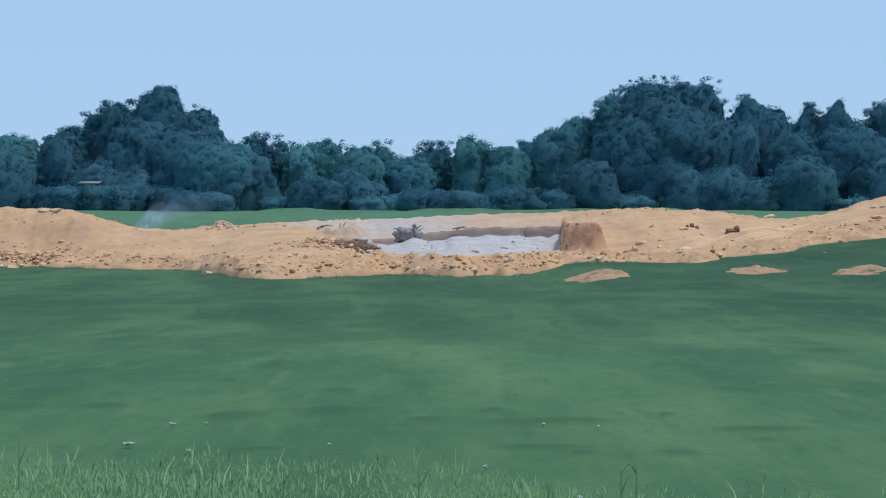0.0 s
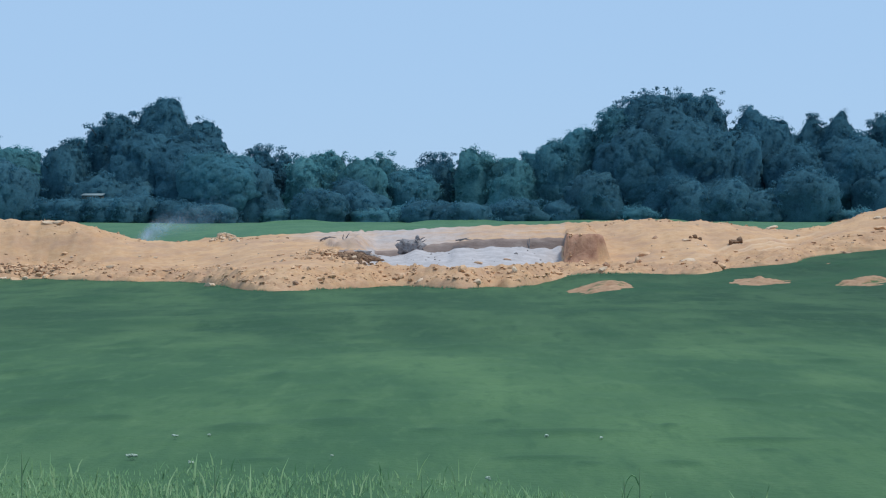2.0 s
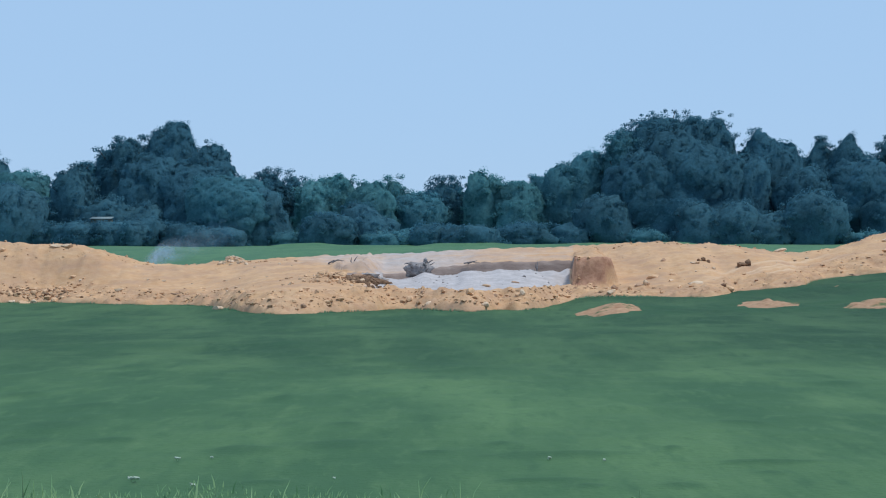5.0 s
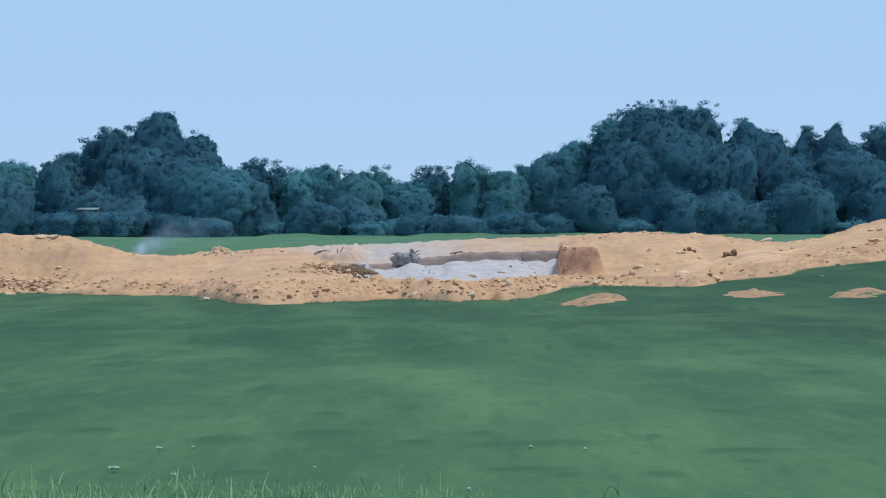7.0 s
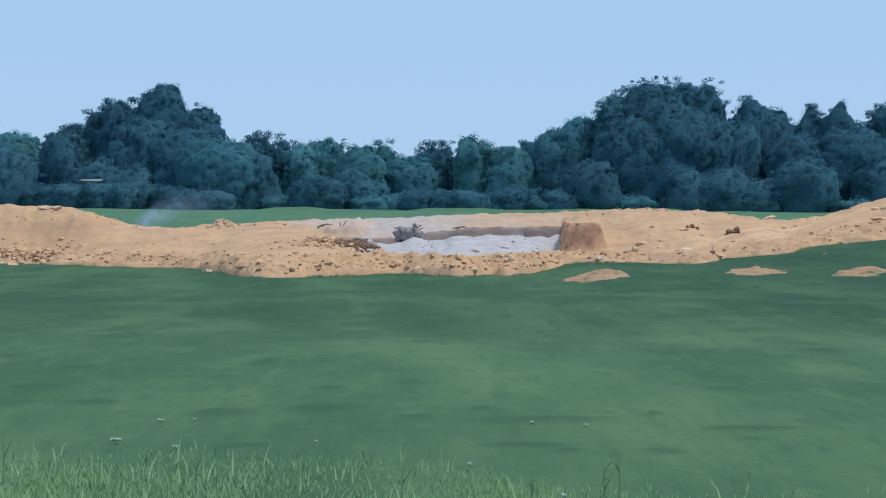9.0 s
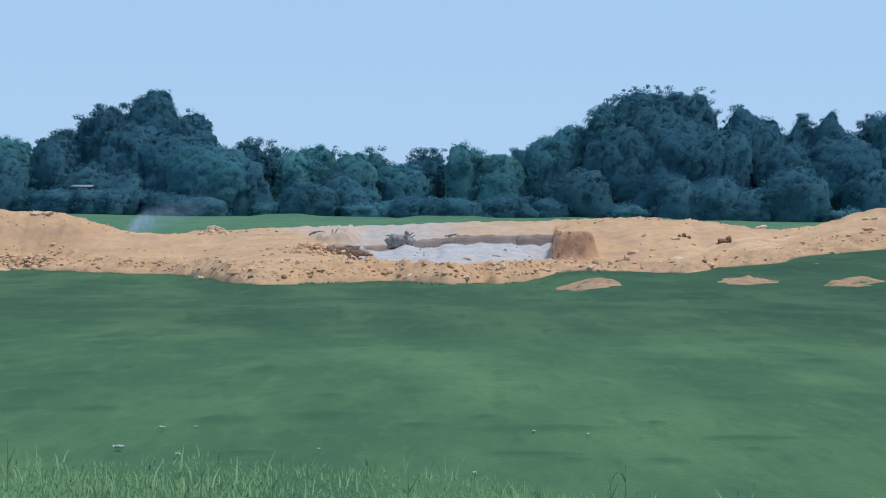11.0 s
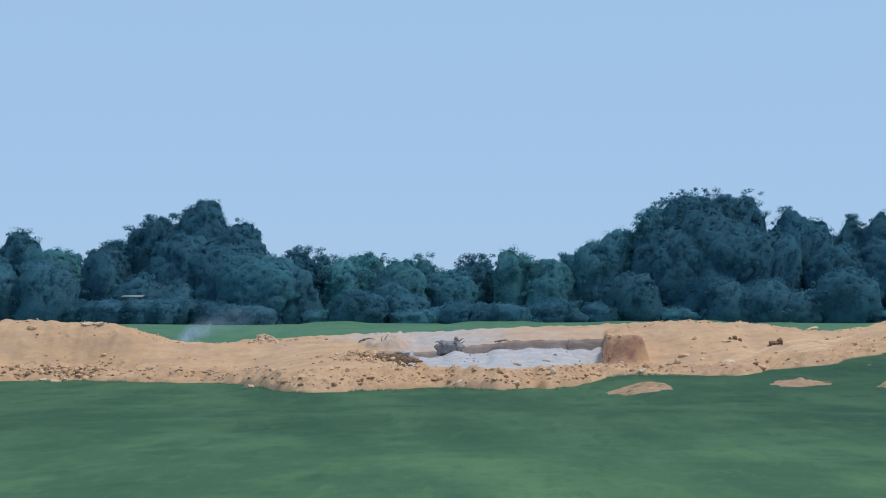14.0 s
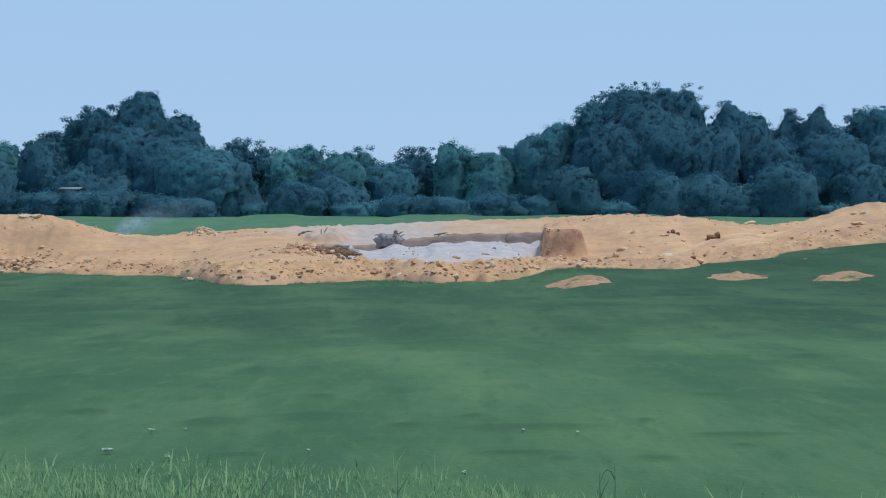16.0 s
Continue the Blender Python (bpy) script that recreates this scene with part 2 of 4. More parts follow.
def sheet(xs, ys, zs):
    """Points and quads of a height field; zs has one row for each y."""
    gx, gy = np.meshgrid(xs, ys)
    verts = np.stack([gx, gy, zs], -1).reshape(-1, 3)
    nx, ny = len(xs), len(ys)
    i = (np.arange(ny - 1)[:, None] * nx + np.arange(nx - 1)[None]).ravel()
    return verts, np.stack([i, i + 1, i + nx + 1, i + nx], -1)


def field_height(x, y):
    """The field: level by the camera, dipping to the dug ground, then rising to the trees."""
    z = curve(y, (-50, 0, 12, 40, 85, 97, 130, 215, 260, 400), (0, 0, 0, -0.8, -2.05, -2.05, -0.75, -0.30, -0.25, -0.25))
    rise = curve(x, (4, 5, 6.2, 7.9, 9.4, 10.7, 13.2, 16.7, 21.2, 32), (0.02, 0.12, 0.33, 0.41, 0.42, 0.40, 0.52, 0.87, 1.37, 1.9)) * smooth(45, 88, y) * (1 - smooth(108, 160, y))
    near = smooth(14, 30, y) * (1 - smooth(70, 84, y))
    swell = near * 0.10 * fbm(x * 0.07, y * 0.09, 3, 2)
    far = smooth(105, 130, y) * 0.10 * fbm(x * 0.10, y * 0.06, 9, 2)
    foot = 0.36 * smooth(-0.1, 0.8, fbm(x * 0.13, y * 0.2, 12, 2)) * smooth(198, 202, y) * (1 - smooth(203, 206, y))
    return z + rise + swell + far + foot + 0.015 * fbm(x * 0.9, y * 0.9, 5, 3)


# clumps of longer, darker grass: place, half-width and half-depth
NEAR_CLUMPS = ((-4.8, 21.4, 0.15, 0.32), (-3.4, 16.7, 0.17, 0.48), (-3.4, 15.3, 0.13, 0.21), (-2.7, 15.4, 0.13, 0.15), (-3.6, 19.2, 0.18, 0.28), (-1.6, 14.5, 0.19, 0.23), (-0.9, 15.0, 0.21, 0.27),
               (-0.9, 16.7, 0.09, 0.16), (-1.8, 20.6, 0.06, 0.34), (-0.1, 14.4, 0.09, 0.12), (1.7, 14.6, 0.05, 0.10), (0.9, 14.2, 0.32, 0.14), (0.6, 12.7, 0.19, 0.10), (0.9, 12.4, 0.07, 0.10), (1.5, 12.4, 0.11, 0.10))
FAR_CLUMPS = ((2.3, 13.7, 0.22, 0.10), (2.2, 13.1, 0.07, 0.11), (-1.2, 12.6, 0.10, 0.09), (0.4, 15.1, 0.07, 0.14), (4.7, 23.1, 0.20, 0.37), (2.6, 16.9, 0.16, 0.18), (-7.4, 39.5, 0.63, 1.49), (-6.2, 40.7, 0.43, 0.89), (-4.9, 29.4, 0.13, 0.71),
              (-2.6, 35.0, 0.23, 0.70), (-1.4, 34.3, 0.30, 0.74), (-3.6, 41.0, 0.25, 0.82), (4.0, 42.6, 0.26, 1.51), (2.8, 34.7, 0.20, 0.58), (0.3, 29.3, 0.25, 0.69), (-13.3, 72.1, 0.64, 2.74), (5.1, 37.2, 0.25, 0.90))


def growth(x, y):
    """How thick and dark the grass grows: 1 in the middle of a clump."""
    rng = np.random.default_rng(15)
    more = [(rng.uniform(7, 24), rng.uniform(68, 90), rng.uniform(0.3, 1.1), rng.uniform(0.8, 2.2)) for _ in range(34)]
    total = 0 * x
    for cx, cy, wide, deep in (*NEAR_CLUMPS, *FAR_CLUMPS, *more):
        u, v = (x - cx) / (wide * 1.5), (y - cy) / (deep * 1.5)
        near = (np.abs(u) < 2.5) & (np.abs(v) < 2.5)
        ragged = 1 + 0.5 * fbm(x[near] * 1.2 / wide, y[near] * 0.7 / deep, 17, 3)
        total[near] = np.maximum(total[near], np.exp(-(u[near] ** 2 + v[near] ** 2) * ragged))
    return total


def ground():
    xs = np.concatenate([np.geomspace(2600, 46, 18)[:-1] * -1, np.arange(-45, -24, 0.75), np.arange(-24, -6, 0.3), np.arange(-6, 6, 0.1), np.arange(6, 25, 0.3), np.arange(25, 45.1, 0.75), np.geomspace(46, 2600, 18)[1:]])
    ys = np.concatenate([np.geomspace(1500, 9, 10)[:-1] * -1, np.arange(-8, 12, 1.0), np.arange(12, 18, 0.08), np.arange(18, 45, 0.2), np.arange(45, 92, 0.4), np.arange(92, 240, 1.0), np.geomspace(240, 3500, 20)])
    gx, gy = np.meshgrid(xs, ys)
    thick = growth(gx, gy)
    # hummocks of matted grass, coarser farther out
    lumps = 0.012 * fbm(gx * 1.5, gy * 1.1, 23, 3) * smooth(12, 15, gy) * (1 - smooth(28, 40, gy))
    lumps = lumps + 0.03 * fbm(gx * 0.6, gy * 0.4, 24, 3) * smooth(22, 34, gy) * (1 - smooth(74, 82, gy))
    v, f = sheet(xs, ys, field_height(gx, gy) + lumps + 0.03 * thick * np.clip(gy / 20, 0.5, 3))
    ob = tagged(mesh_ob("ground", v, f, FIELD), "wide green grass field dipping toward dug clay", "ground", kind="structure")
    a = ob.data.attributes.new("growth", "FLOAT", "POINT")
    a.data.foreach_set("value", thick.astype(np.float32).ravel())
    return ob


ground()


# ---- the dug clay ----
def bank_parts(x, y):
    """Height of the clay, and how grey, red or brown it is; the brown carries painted shade."""
    base = curve(x, (-32, -22.8, -21.5, -20, -17.8, -15.4, -13.2, -11.2, -9.1, -7.3, -6, -4.9, -3.7, -2.9, -1.4, 0, 1, 2.1, 2.8, 4.1, 4.9, 6.2, 7.9, 9.4, 10.7, 12.7, 13.6, 16.3, 17.9, 19.1, 21.6, 30),
                 (94, 95.2, 95.6, 95.2, 93.8, 92.4, 92, 89.4, 83.6, 81.4, 82.0, 83.6, 84.7, 86.3, 86.0, 84.0, 83.8, 85.6, 84.9, 87.6, 89.4, 91.4, 90.8, 90.4, 89.2, 89.4, 92, 90.6, 95.2, 96, 95.8, 97)) + 0.22 * fbm(x * 0.8, 0 * x, 21, 3)
    ledge_y = base + 2.6
    ledge = curve(x, (-27, -12, -8, 0, 6, 10.2, 13.2, 16.7, 21.2, 30), (-1.5, -1.5, -1.25, -1.2, -1.3, -1.31, -1.02, -0.69, -0.02, 0.5))
    crest_y = 0.25 * fbm(x * 0.7, 0 * x, 22, 3) + curve(x, (-27, -16, -8, 6, 11, 30), (102, 101, 105, 106, 103, 103))
    crest = curve(x, (-31, -27.3, -25.6, -22.6, -20, -18.9, -16.8, -15.6, -12.5, -7, -3.8, 0.5, 6, 11.6, 14.5, 16, 18.4, 20.1, 21.9, 22.8, 26),
                  (-1.5, -0.34, 0.93, 0.86, 0.77, 0.56, -0.02, -0.34, -0.16, 0.10, 0.14, 0.36, 0.58, 0.80, 0.70, 0.43, 0.24, 0.42, 0.94, 1.22, 1.5))
    lo = field_height(x, base) - 0.05
    back = field_height(x, crest_y + 7)
    t = np.clip((y - ledge_y) / (crest_y - ledge_y), 0, 1)
    slope = ledge + (crest - ledge) * (0.35 * t + 0.65 * smooth(0, 1, t))
    front = lo + (ledge - lo) * np.clip((y - base) / 2.6, 0, 1) ** 0.75
    behind = crest + (back - 0.25 - crest) * smooth(0, 1, (y - crest_y) / 7)
    z = np.where(y < ledge_y, front, np.where(y < crest_y, slope, behind))
    rubble = smooth(0, 0.4, y - base) * (1 - smooth(2.2, 4.5, y - base))
    # the pit: loose grey heap, undercut wall behind, a bank above it
    heap = curve(x, (-4, -2.5, -0.9, 0.2, 1.7, 6), (-0.94, -0.82, -0.72, -0.62, -0.52, -0.55)) + 0.12 * fbm(x * 1.3, 0 * x, 31, 4)
    wall = curve(x, (-4, -2.2, -1.3, 0.2, 2, 6), (-0.80, -0.72, -0.50, -0.3, -0.2, -0.12)) + 0.05 * fbm(x * 1.5, 0 * x, 33, 3)
    toe = curve(x, (-4.4, 6.2), (-1.28, -1.28))
    inside = toe + (heap - toe) * smooth(ledge_y + 0.6, 98.0, y) ** 0.9
    inside = np.where(y > 98.2, heap + (heap - 0.5 - heap) * smooth(98.2, 99.6, y), inside)
    lip = wall + (crest - wall) * smooth(100.2, crest_y, y) ** 0.8
    pit = np.where(y < 100.05, inside, np.where(y < 100.3, inside + (wall - inside) * np.clip((y - 100.05) / 0.25, 0, 1), lip))
    pit = np.where(y > crest_y, z, np.where(y < ledge_y, z, pit))
    edge = 0.12 * grain(y * 1.3, 0 * y, 41)
    xe = x * 94 / np.maximum(y, 94)
    w = smooth(-4.3, -3.6, x + edge * 2) * (1 - smooth(5.88, 6.04, xe))
    z = z * (1 - w) + pit * w
    # an undercut grey shoulder at the pit's other end
    brow = 95.3 + 0.3 * fbm(x * 1.3, 0 * x, 61, 3) + 0.6 * (x + 4.8) ** 2 * (x > -4.8)
    cap = -0.24 + (crest + 0.24) * smooth(95.6, crest_y, y) + 0.16 * fbm(x * 2.4, y * 1.9, 67, 4) - 0.75 * ((x + 4.75) / 1.0) ** 2 * (x > -4.75)
    shoulder = np.where(y < brow, z, np.where(y < brow + 0.3, z + (np.maximum(cap, z) - z) * np.clip((y - brow) / 0.3, 0, 1), np.maximum(cap, z)))
    h = smooth(-6.6, -5.7, x) * (1 - smooth(-3.3, -2.9, x + 0.25 * fbm(y * 1.2, 0 * y, 63, 3))) * (y < crest_y)
    z = z * (1 - h) + shoulder * h
    # the upright red face at the pit's end
    face_y = 93.7 + 0.18 * ((x - 6.65) / 1.0) ** 2
    top = 0.14 + (crest - 0.14) * smooth(94, crest_y, y) + 0.07 * fbm(x * 2.0, y * 1.5, 71, 3) - 0.05 * np.abs((x - 6.6) / 1.0) ** 3
    top = top - 0.22 * (1 - smooth(5.85, 6.9, xe)) * smooth(95.5, 99.5, y) * (1 - smooth(102, crest_y, y))
    block = np.where(y < face_y, z, np.where(y < face_y + 0.3, z + (top - z) * np.clip((y - face_y) / 0.3, 0, 1), np.maximum(top, z)))
    west = smooth(5.80, 5.90, xe) * (y < crest_y)
    b = west * (1 - smooth(7.45, 8.05, x + edge + 0.2 * fbm(y * 2.0, 0 * y, 73, 3)))
    cut = west * (1 - smooth(7.5, 7.85, x + edge + 0.15 * fbm(y * 2.0, 0 * y, 73, 3)))
    z = z * (1 - b) + block * b
    red = cut * smooth(face_y - 0.15, face_y + 0.1, y) * (1 - smooth(face_y + 0.3, face_y + 2.2, y)) * (1.15 + 0.35 * fbm(x * 1.8, y * 1.8, 72, 3))
    red = np.maximum(red, smooth(5.72, 5.78, xe) * (1 - smooth(5.90, 5.96, xe)) * smooth(face_y - 0.15, face_y + 0.1, y) * (1 - smooth(99.0, 101.0, y)))
    grey = w * np.where(y < 99, smooth(ledge_y + 0.3, ledge_y + 1.6, y) * (1 - smooth(5.58, 5.76, xe)), 1.0)
    grey = np.maximum(grey * np.where(y > 100.3, 0.66 - 0.36 * smooth(-1.5, 3.0, x), 1), 0.56 * smooth(-10.5, -5.5, x) * (1 - smooth(-3, -1, x)) * smooth(96.5, 101, y))
    grey = np.maximum(grey, 0.42 * h * (x < -3.8) * smooth(-0.1, 0.1, y - brow)) * (1 - b)
    # wall band and hollow take the brown that carries their shade
    soil = w * smooth(99.7, 100.0, y) * (1 - smooth(100.3, 100.5, y)) * smooth(-4.0, -3.5, x)
    soil = np.maximum(soil, smooth(-5.6, -5.0, x) * (1 - smooth(-3.4, -3.1, x)) * smooth(-1.9, -1.2, y - brow) * (1 - smooth(-0.15, 0.05, y - brow)))
    soil = np.maximum(soil, h * (1 - smooth(-4.0, -3.6, x)) * smooth(-0.1, 0.1, y - brow) * (1 - smooth(97.5, 99.0, y)) * (0.45 + 0.10 * fbm(x * 1.3, y * 0.8, 68, 3)))
    z = z + 0.36 * np.exp(-((x + 11.7) / 0.5) ** 2 - ((y - 101.6) / 0.6) ** 2) + 0.30 * np.exp(-((x + 6.0) / 0.9) ** 2 - ((y - 91.4) / 0.9) ** 2)
    z = z + rubble * (0.12 * fbm(x * 1.6, y * 1.6, 51, 4) + 0.10 * np.abs(grain(x * 2.6, y * 2.6, 58)) + 0.10 * np.abs(grain(x * 4.3, y * 3.7, 59)))
    z = z + 0.06 * fbm(x * 2.1, y * 1.2, 57, 3) * smooth(-2.5, -0.5, y - crest_y) * (1 - smooth(0.5, 3, y - crest_y))
    z = z + (0.035 * fbm(x * 0.7, y * 0.7, 52, 4) + 0.038 * fbm(x * 2.6, y * 1.8, 54, 3) * (1 - 0.5 * w)) * smooth(0.2, 1, y - base)
    # wheel ruts climbing to the far side
    line = (x - 13) - (y - 93.5) * 1.2
    rut = (0.6 * np.cos(np.clip(line * 3.4, -11, 11)) + 0.5 * np.cos(np.clip(line * 8.1, -21, 21) + 0.6)) * smooth(11, 14, x) * (1 - smooth(18.5, 21, x)) * smooth(0.0, 1.0, y - ledge_y)
    z = z - 0.085 * rut
    outside = (y < base) | (y > crest_y + 6.9)
    sink = smooth(-0.4, 0.1, y - base) * (1 - smooth(crest_y + 6, crest_y + 7, y))
    z = np.where(outside, field_height(x, y) - 0.3, z) * 1.0 - 0.3 * (1 - sink) * (~outside)
    ends = smooth(-32, -29.5, x) * (1 - smooth(28.5, 30, x))
    z = field_height(x, y) - 0.3 + (z - field_height(x, y) + 0.3) * ends
    track = np.clip(-rut, 0, 1) * smooth(0.0, 2.0, y - ledge_y)
    return z, grey, red, soil, rubble, track


def clay_bank():
    xs = np.arange(-32, 30.01, 0.12)
    ys = np.concatenate([np.arange(79, 99.4, 0.13), np.arange(99.4, 100.8, 0.05), np.arange(100.8, 114, 0.2)])
    gx, gy = np.meshgrid(xs, ys)
    z, grey, red, soil, rubble, track = bank_parts(gx, gy)
    v, f = sheet(xs, ys, z)
    ob = tagged(mesh_ob("clay_bank", v, f, CLAY), "dug orange clay bank with a grey pit", "earth bank", kind="structure")
    for name, mask in (("grey", grey), ("red", red), ("soil", soil), ("rubble", rubble), ("track", track)):
        a = ob.data.attributes.new(name, "FLOAT", "POINT")
        a.data.foreach_set("value", mask.astype(np.float32).ravel())
    return ob


clay_bank()


# ---- trees ----
def ball(level):
    bm = bmesh.new()
    bmesh.ops.create_icosphere(bm, subdivisions=level, radius=1.0)
    v = np.array([p.co[:] for p in bm.verts])
    f = np.array([[q.index for q in t.verts] for t in bm.faces])
    bm.free()
    return v, f


BALL_1, BALL_2, BALL_3, BALL_4, BALL_5 = (ball(k) for k in (1, 2, 3, 4, 5))


def sprays(rng, p, nrm, size, tilt):
    """Small four-pointed leaf sprays at points p, lying along a crown whose outward normals are nrm."""
    n = len(p)
    d = nrm + rng.normal(size=(n, 3)) * tilt
    d /= np.linalg.norm(d, axis=1, keepdims=True)
    u = np.cross(d, rng.normal(size=(n, 3)))
    u /= np.linalg.norm(u, axis=1, keepdims=True)
    w = np.cross(d, u)
    s = (size * rng.uniform(0.55, 1.45, n))[:, None]
    v = np.stack([p - u * s, p - w * s * 0.6 - d * s * 0.15, p + u * s, p + w * s * 0.6 - d * s * 0.15], 1).reshape(-1, 3)
    shade = nrm + 0.35 * d
    shade /= np.linalg.norm(shade, axis=1, keepdims=True)
    return v, np.repeat(shade, 4, 0)


def within(rng, n):
    """Points spread through a ball of radius 1, thicker towards its shell."""
    d = rng.normal(size=(n, 3))
    return d / np.linalg.norm(d, axis=1, keepdims=True) * rng.uniform(0.15, 1.0, (n, 1)) ** 0.6


def billow(rng, d, lobes, spread, depth):
    """How far a crown bulges in each direction d: soft lobes that run into one another."""
    c = rng.normal(size=(lobes, 3))
    c /= np.linalg.norm(c, axis=1, keepdims=True)
    reach = spread * rng.uniform(0.7, 1.3, lobes)
    gap = np.arccos(np.clip(d @ c.T, -1, 1)) / reach
    return depth * (np.clip(1 - gap**2, 0, 1) ** 1.3 * rng.uniform(0.55, 1.0, lobes)).max(1)


def limb(bm, a, b, ra, rb, sides=6):
    a, b = Vector(a), Vector(b)
    q = (b - a).to_track_quat("Z", "Y")
    rings = []
    for p, r in ((a, ra), (b, rb)):
        rings.append([bm.verts.new(p + q @ Vector((r * math.cos(k * math.tau / sides), r * math.sin(k * math.tau / sides), 0))) for k in range(sides)])
    for k in range(sides):
        bm.faces.new((rings[0][k], rings[0][(k + 1) % sides], rings[1][(k + 1) % sides], rings[1][k]))


def tree(x, y, h, r, seed, lacy=0.0, low=-0.25, leaf=None, label="dark green broadleaf tree in a dense row", density=1.0):
    """A tree: tapered trunk, limbs, a billowed crown covered with leaf sprays, and loose open sprays round its top."""
    rng = np.random.default_rng(seed)
    leaf = leaf or LEAF_HAZE
    root = new("tree")
    root.matrix_world = pose(x, y, float(field_height(np.array([x]), np.array([y]))[0]) - 0.1)
    tagged(root, label, "tree", "trees along the field")
    top_open = h * 0.13 * lacy
    mid, half = (h - top_open) * (0.5 + low / 2), (h - top_open) * (0.5 - low / 2)
    core_r = r * (1.06 - 0.20 * lacy)
    rough = min(1.0, 2.9 / r)
    d, faces = BALL_4 if density < 0.9 or r < 3.0 else BALL_5
    swell = 0.52 + billow(rng, d, int(8 + 2.2 * r), 0.85, 0.36 * rough) + billow(rng, d, int(26 + 9 * r), 0.42, 0.16) + billow(rng, d, 320, 0.15, 0.08)
    swell += 0.016 * rng.normal(size=len(d))
    swell /= np.quantile(swell, 0.96)
    wide = core_r * (1 + 0.14 * d[:, 2] * (d[:, 2] > 0)) * np.where(d[:, 2] < 0, 1.10, 1.0)
    v = np.stack([d[:, 0] * wide, d[:, 1] * wide, np.sign(d[:, 2]) * np.abs(d[:, 2]) ** 0.86 * half], -1) * swell[:, None]
    v[:, 2] += h - top_open + 0.25 - v[:, 2].max()
    bow = rng.uniform(-0.10, 0.10, 2) * r
    v[:, 0] += bow[0] * np.sin(v[:, 2] / h * 5 + seed)
    v[:, 1] += bow[1] * np.sin(v[:, 2] / h * 4 + seed)
    v[:, 2] = np.maximum(v[:, 2], 0.1)
    tri = v[faces]
    nf = np.cross(tri[:, 1] - tri[:, 0], tri[:, 2] - tri[:, 0])
    area = np.linalg.norm(nf, axis=1) / 2
    nv = np.zeros_like(v)
    for k in range(3):
        np.add.at(nv, faces[:, k], nf)
    nv /= np.linalg.norm(nv, axis=1, keepdims=True) + 1e-9
    # light reaches deep into a leafy crown, so it shades as a whole more than lobe by lobe
    away = (v - (0, 0, h * 0.4)) / (core_r, core_r, h * 1.1)
    away /= np.linalg.norm(away, axis=1, keepdims=True) + 1e-9
    soft = nv * 0.25 + away * 0.65 + (0, 0, 0.14)
    soft /= np.linalg.norm(soft, axis=1, keepdims=True)
    # tufts of leaf sprays all over the crown, standing out unevenly along its outline
    weight = area * (0.8 + 0.6 * np.clip(nv[faces[:, 0], 2] + 0.3, 0, 1))
    m = int((0.4 + 0.6 * density) * 2.1 * area.sum())
    pick = rng.choice(len(faces), m, p=weight / weight.sum())
    spot, sn, sf = tri[pick].mean(1), nv[faces[pick]].mean(1), soft[faces[pick]].mean(1)
    high = np.clip((spot[:, 2] / h - 0.45) * 2.2, 0, 1)
    small = rng.uniform(0.14, 0.36, m) * (1 + 0.5 * high)
    shoot = (rng.uniform(0, 1, m) < 0.06 + 0.22 * high * (sn[:, 2] > 0.3)) * rng.uniform(0.3, 1.1, m)
    spot = spot + sn * (0.02 + small * shoot)[:, None]
    count = (density * (6 + 46 * small * (1 + 0.3 * high))).astype(int) + 2
    o = within(rng, count.sum()) * np.repeat(small, count)[:, None] * (1.25, 1.25, 1.0)
    # inside the crown they lie close like shingles; at the top and on shoots they stand out
    out = np.repeat(sn, count, 0)
    loose = np.repeat(np.where(shoot > 0, 0.9, 0.5), count)[:, None]
    o = o - (o * out).sum(1)[:, None] * out * (1 - loose)
    lv, ln = sprays(rng, np.repeat(spot, count, 0) + o, np.repeat(sf, count, 0) + 0.25 * o / np.repeat(small, count)[:, None], 0.092, 0.22)
    # open boughs of leaves that stand clear of the crown, with sky between them
    twigs = []
    if lacy > 0:
        m = int(6 + 76 * lacy * r)
        q = rng.normal(size=(m, 3))
        q[:, 2] = np.abs(q[:, 2]) - 0.25
        q /= np.linalg.norm(q, axis=1, keepdims=True)
        small = rng.uniform(0.28, 0.70, m)
        at = np.argmax(q @ d.T, axis=1)
        spot = v[at] + (nv[at] * 0.5 + q * 0.6) * rng.uniform(0.0, 0.5 + 0.9 * lacy, m)[:, None]
        spot[:, 2] = np.minimum(spot[:, 2], h + 0.45 - 0.6 * small)
        count = (150 * small**1.5).astype(int) + 8
        o = within(rng, count.sum()) * np.repeat(small, count)[:, None] * (1.15, 1.0, 0.75)
        pv, pn2 = sprays(rng, np.repeat(spot, count, 0) + o, np.repeat(q, count, 0) * 0.6 + o / np.repeat(small, count)[:, None], 0.100, 0.4)
        lv, ln = np.concatenate([lv, pv]), np.concatenate([ln, pn2])
        twigs = spot[rng.choice(m, min(m, 10), replace=False)]
    crown = mesh_ob("crown", lv, np.arange(len(lv)).reshape(-1, 4), leaf, root, normals=ln)
    mesh_ob("inner_foliage", v, faces, leaf, crown, normals=soft)
    bm = bmesh.new()
    lean = rng.uniform(-0.3, 0.3, 2)
    top = Vector((lean[0], lean[1], h * 0.62))
    limb(bm, (0, 0, -0.3), top * 0.45, 0.028 * h, 0.020 * h, 8)
    limb(bm, top * 0.45, top, 0.020 * h, 0.008 * h, 8)
    trunk = part("trunk", bm, BARK, root)
    ends = [v[i] * 0.9 for i in rng.choice(len(v), 5, replace=False)] + list(twigs)
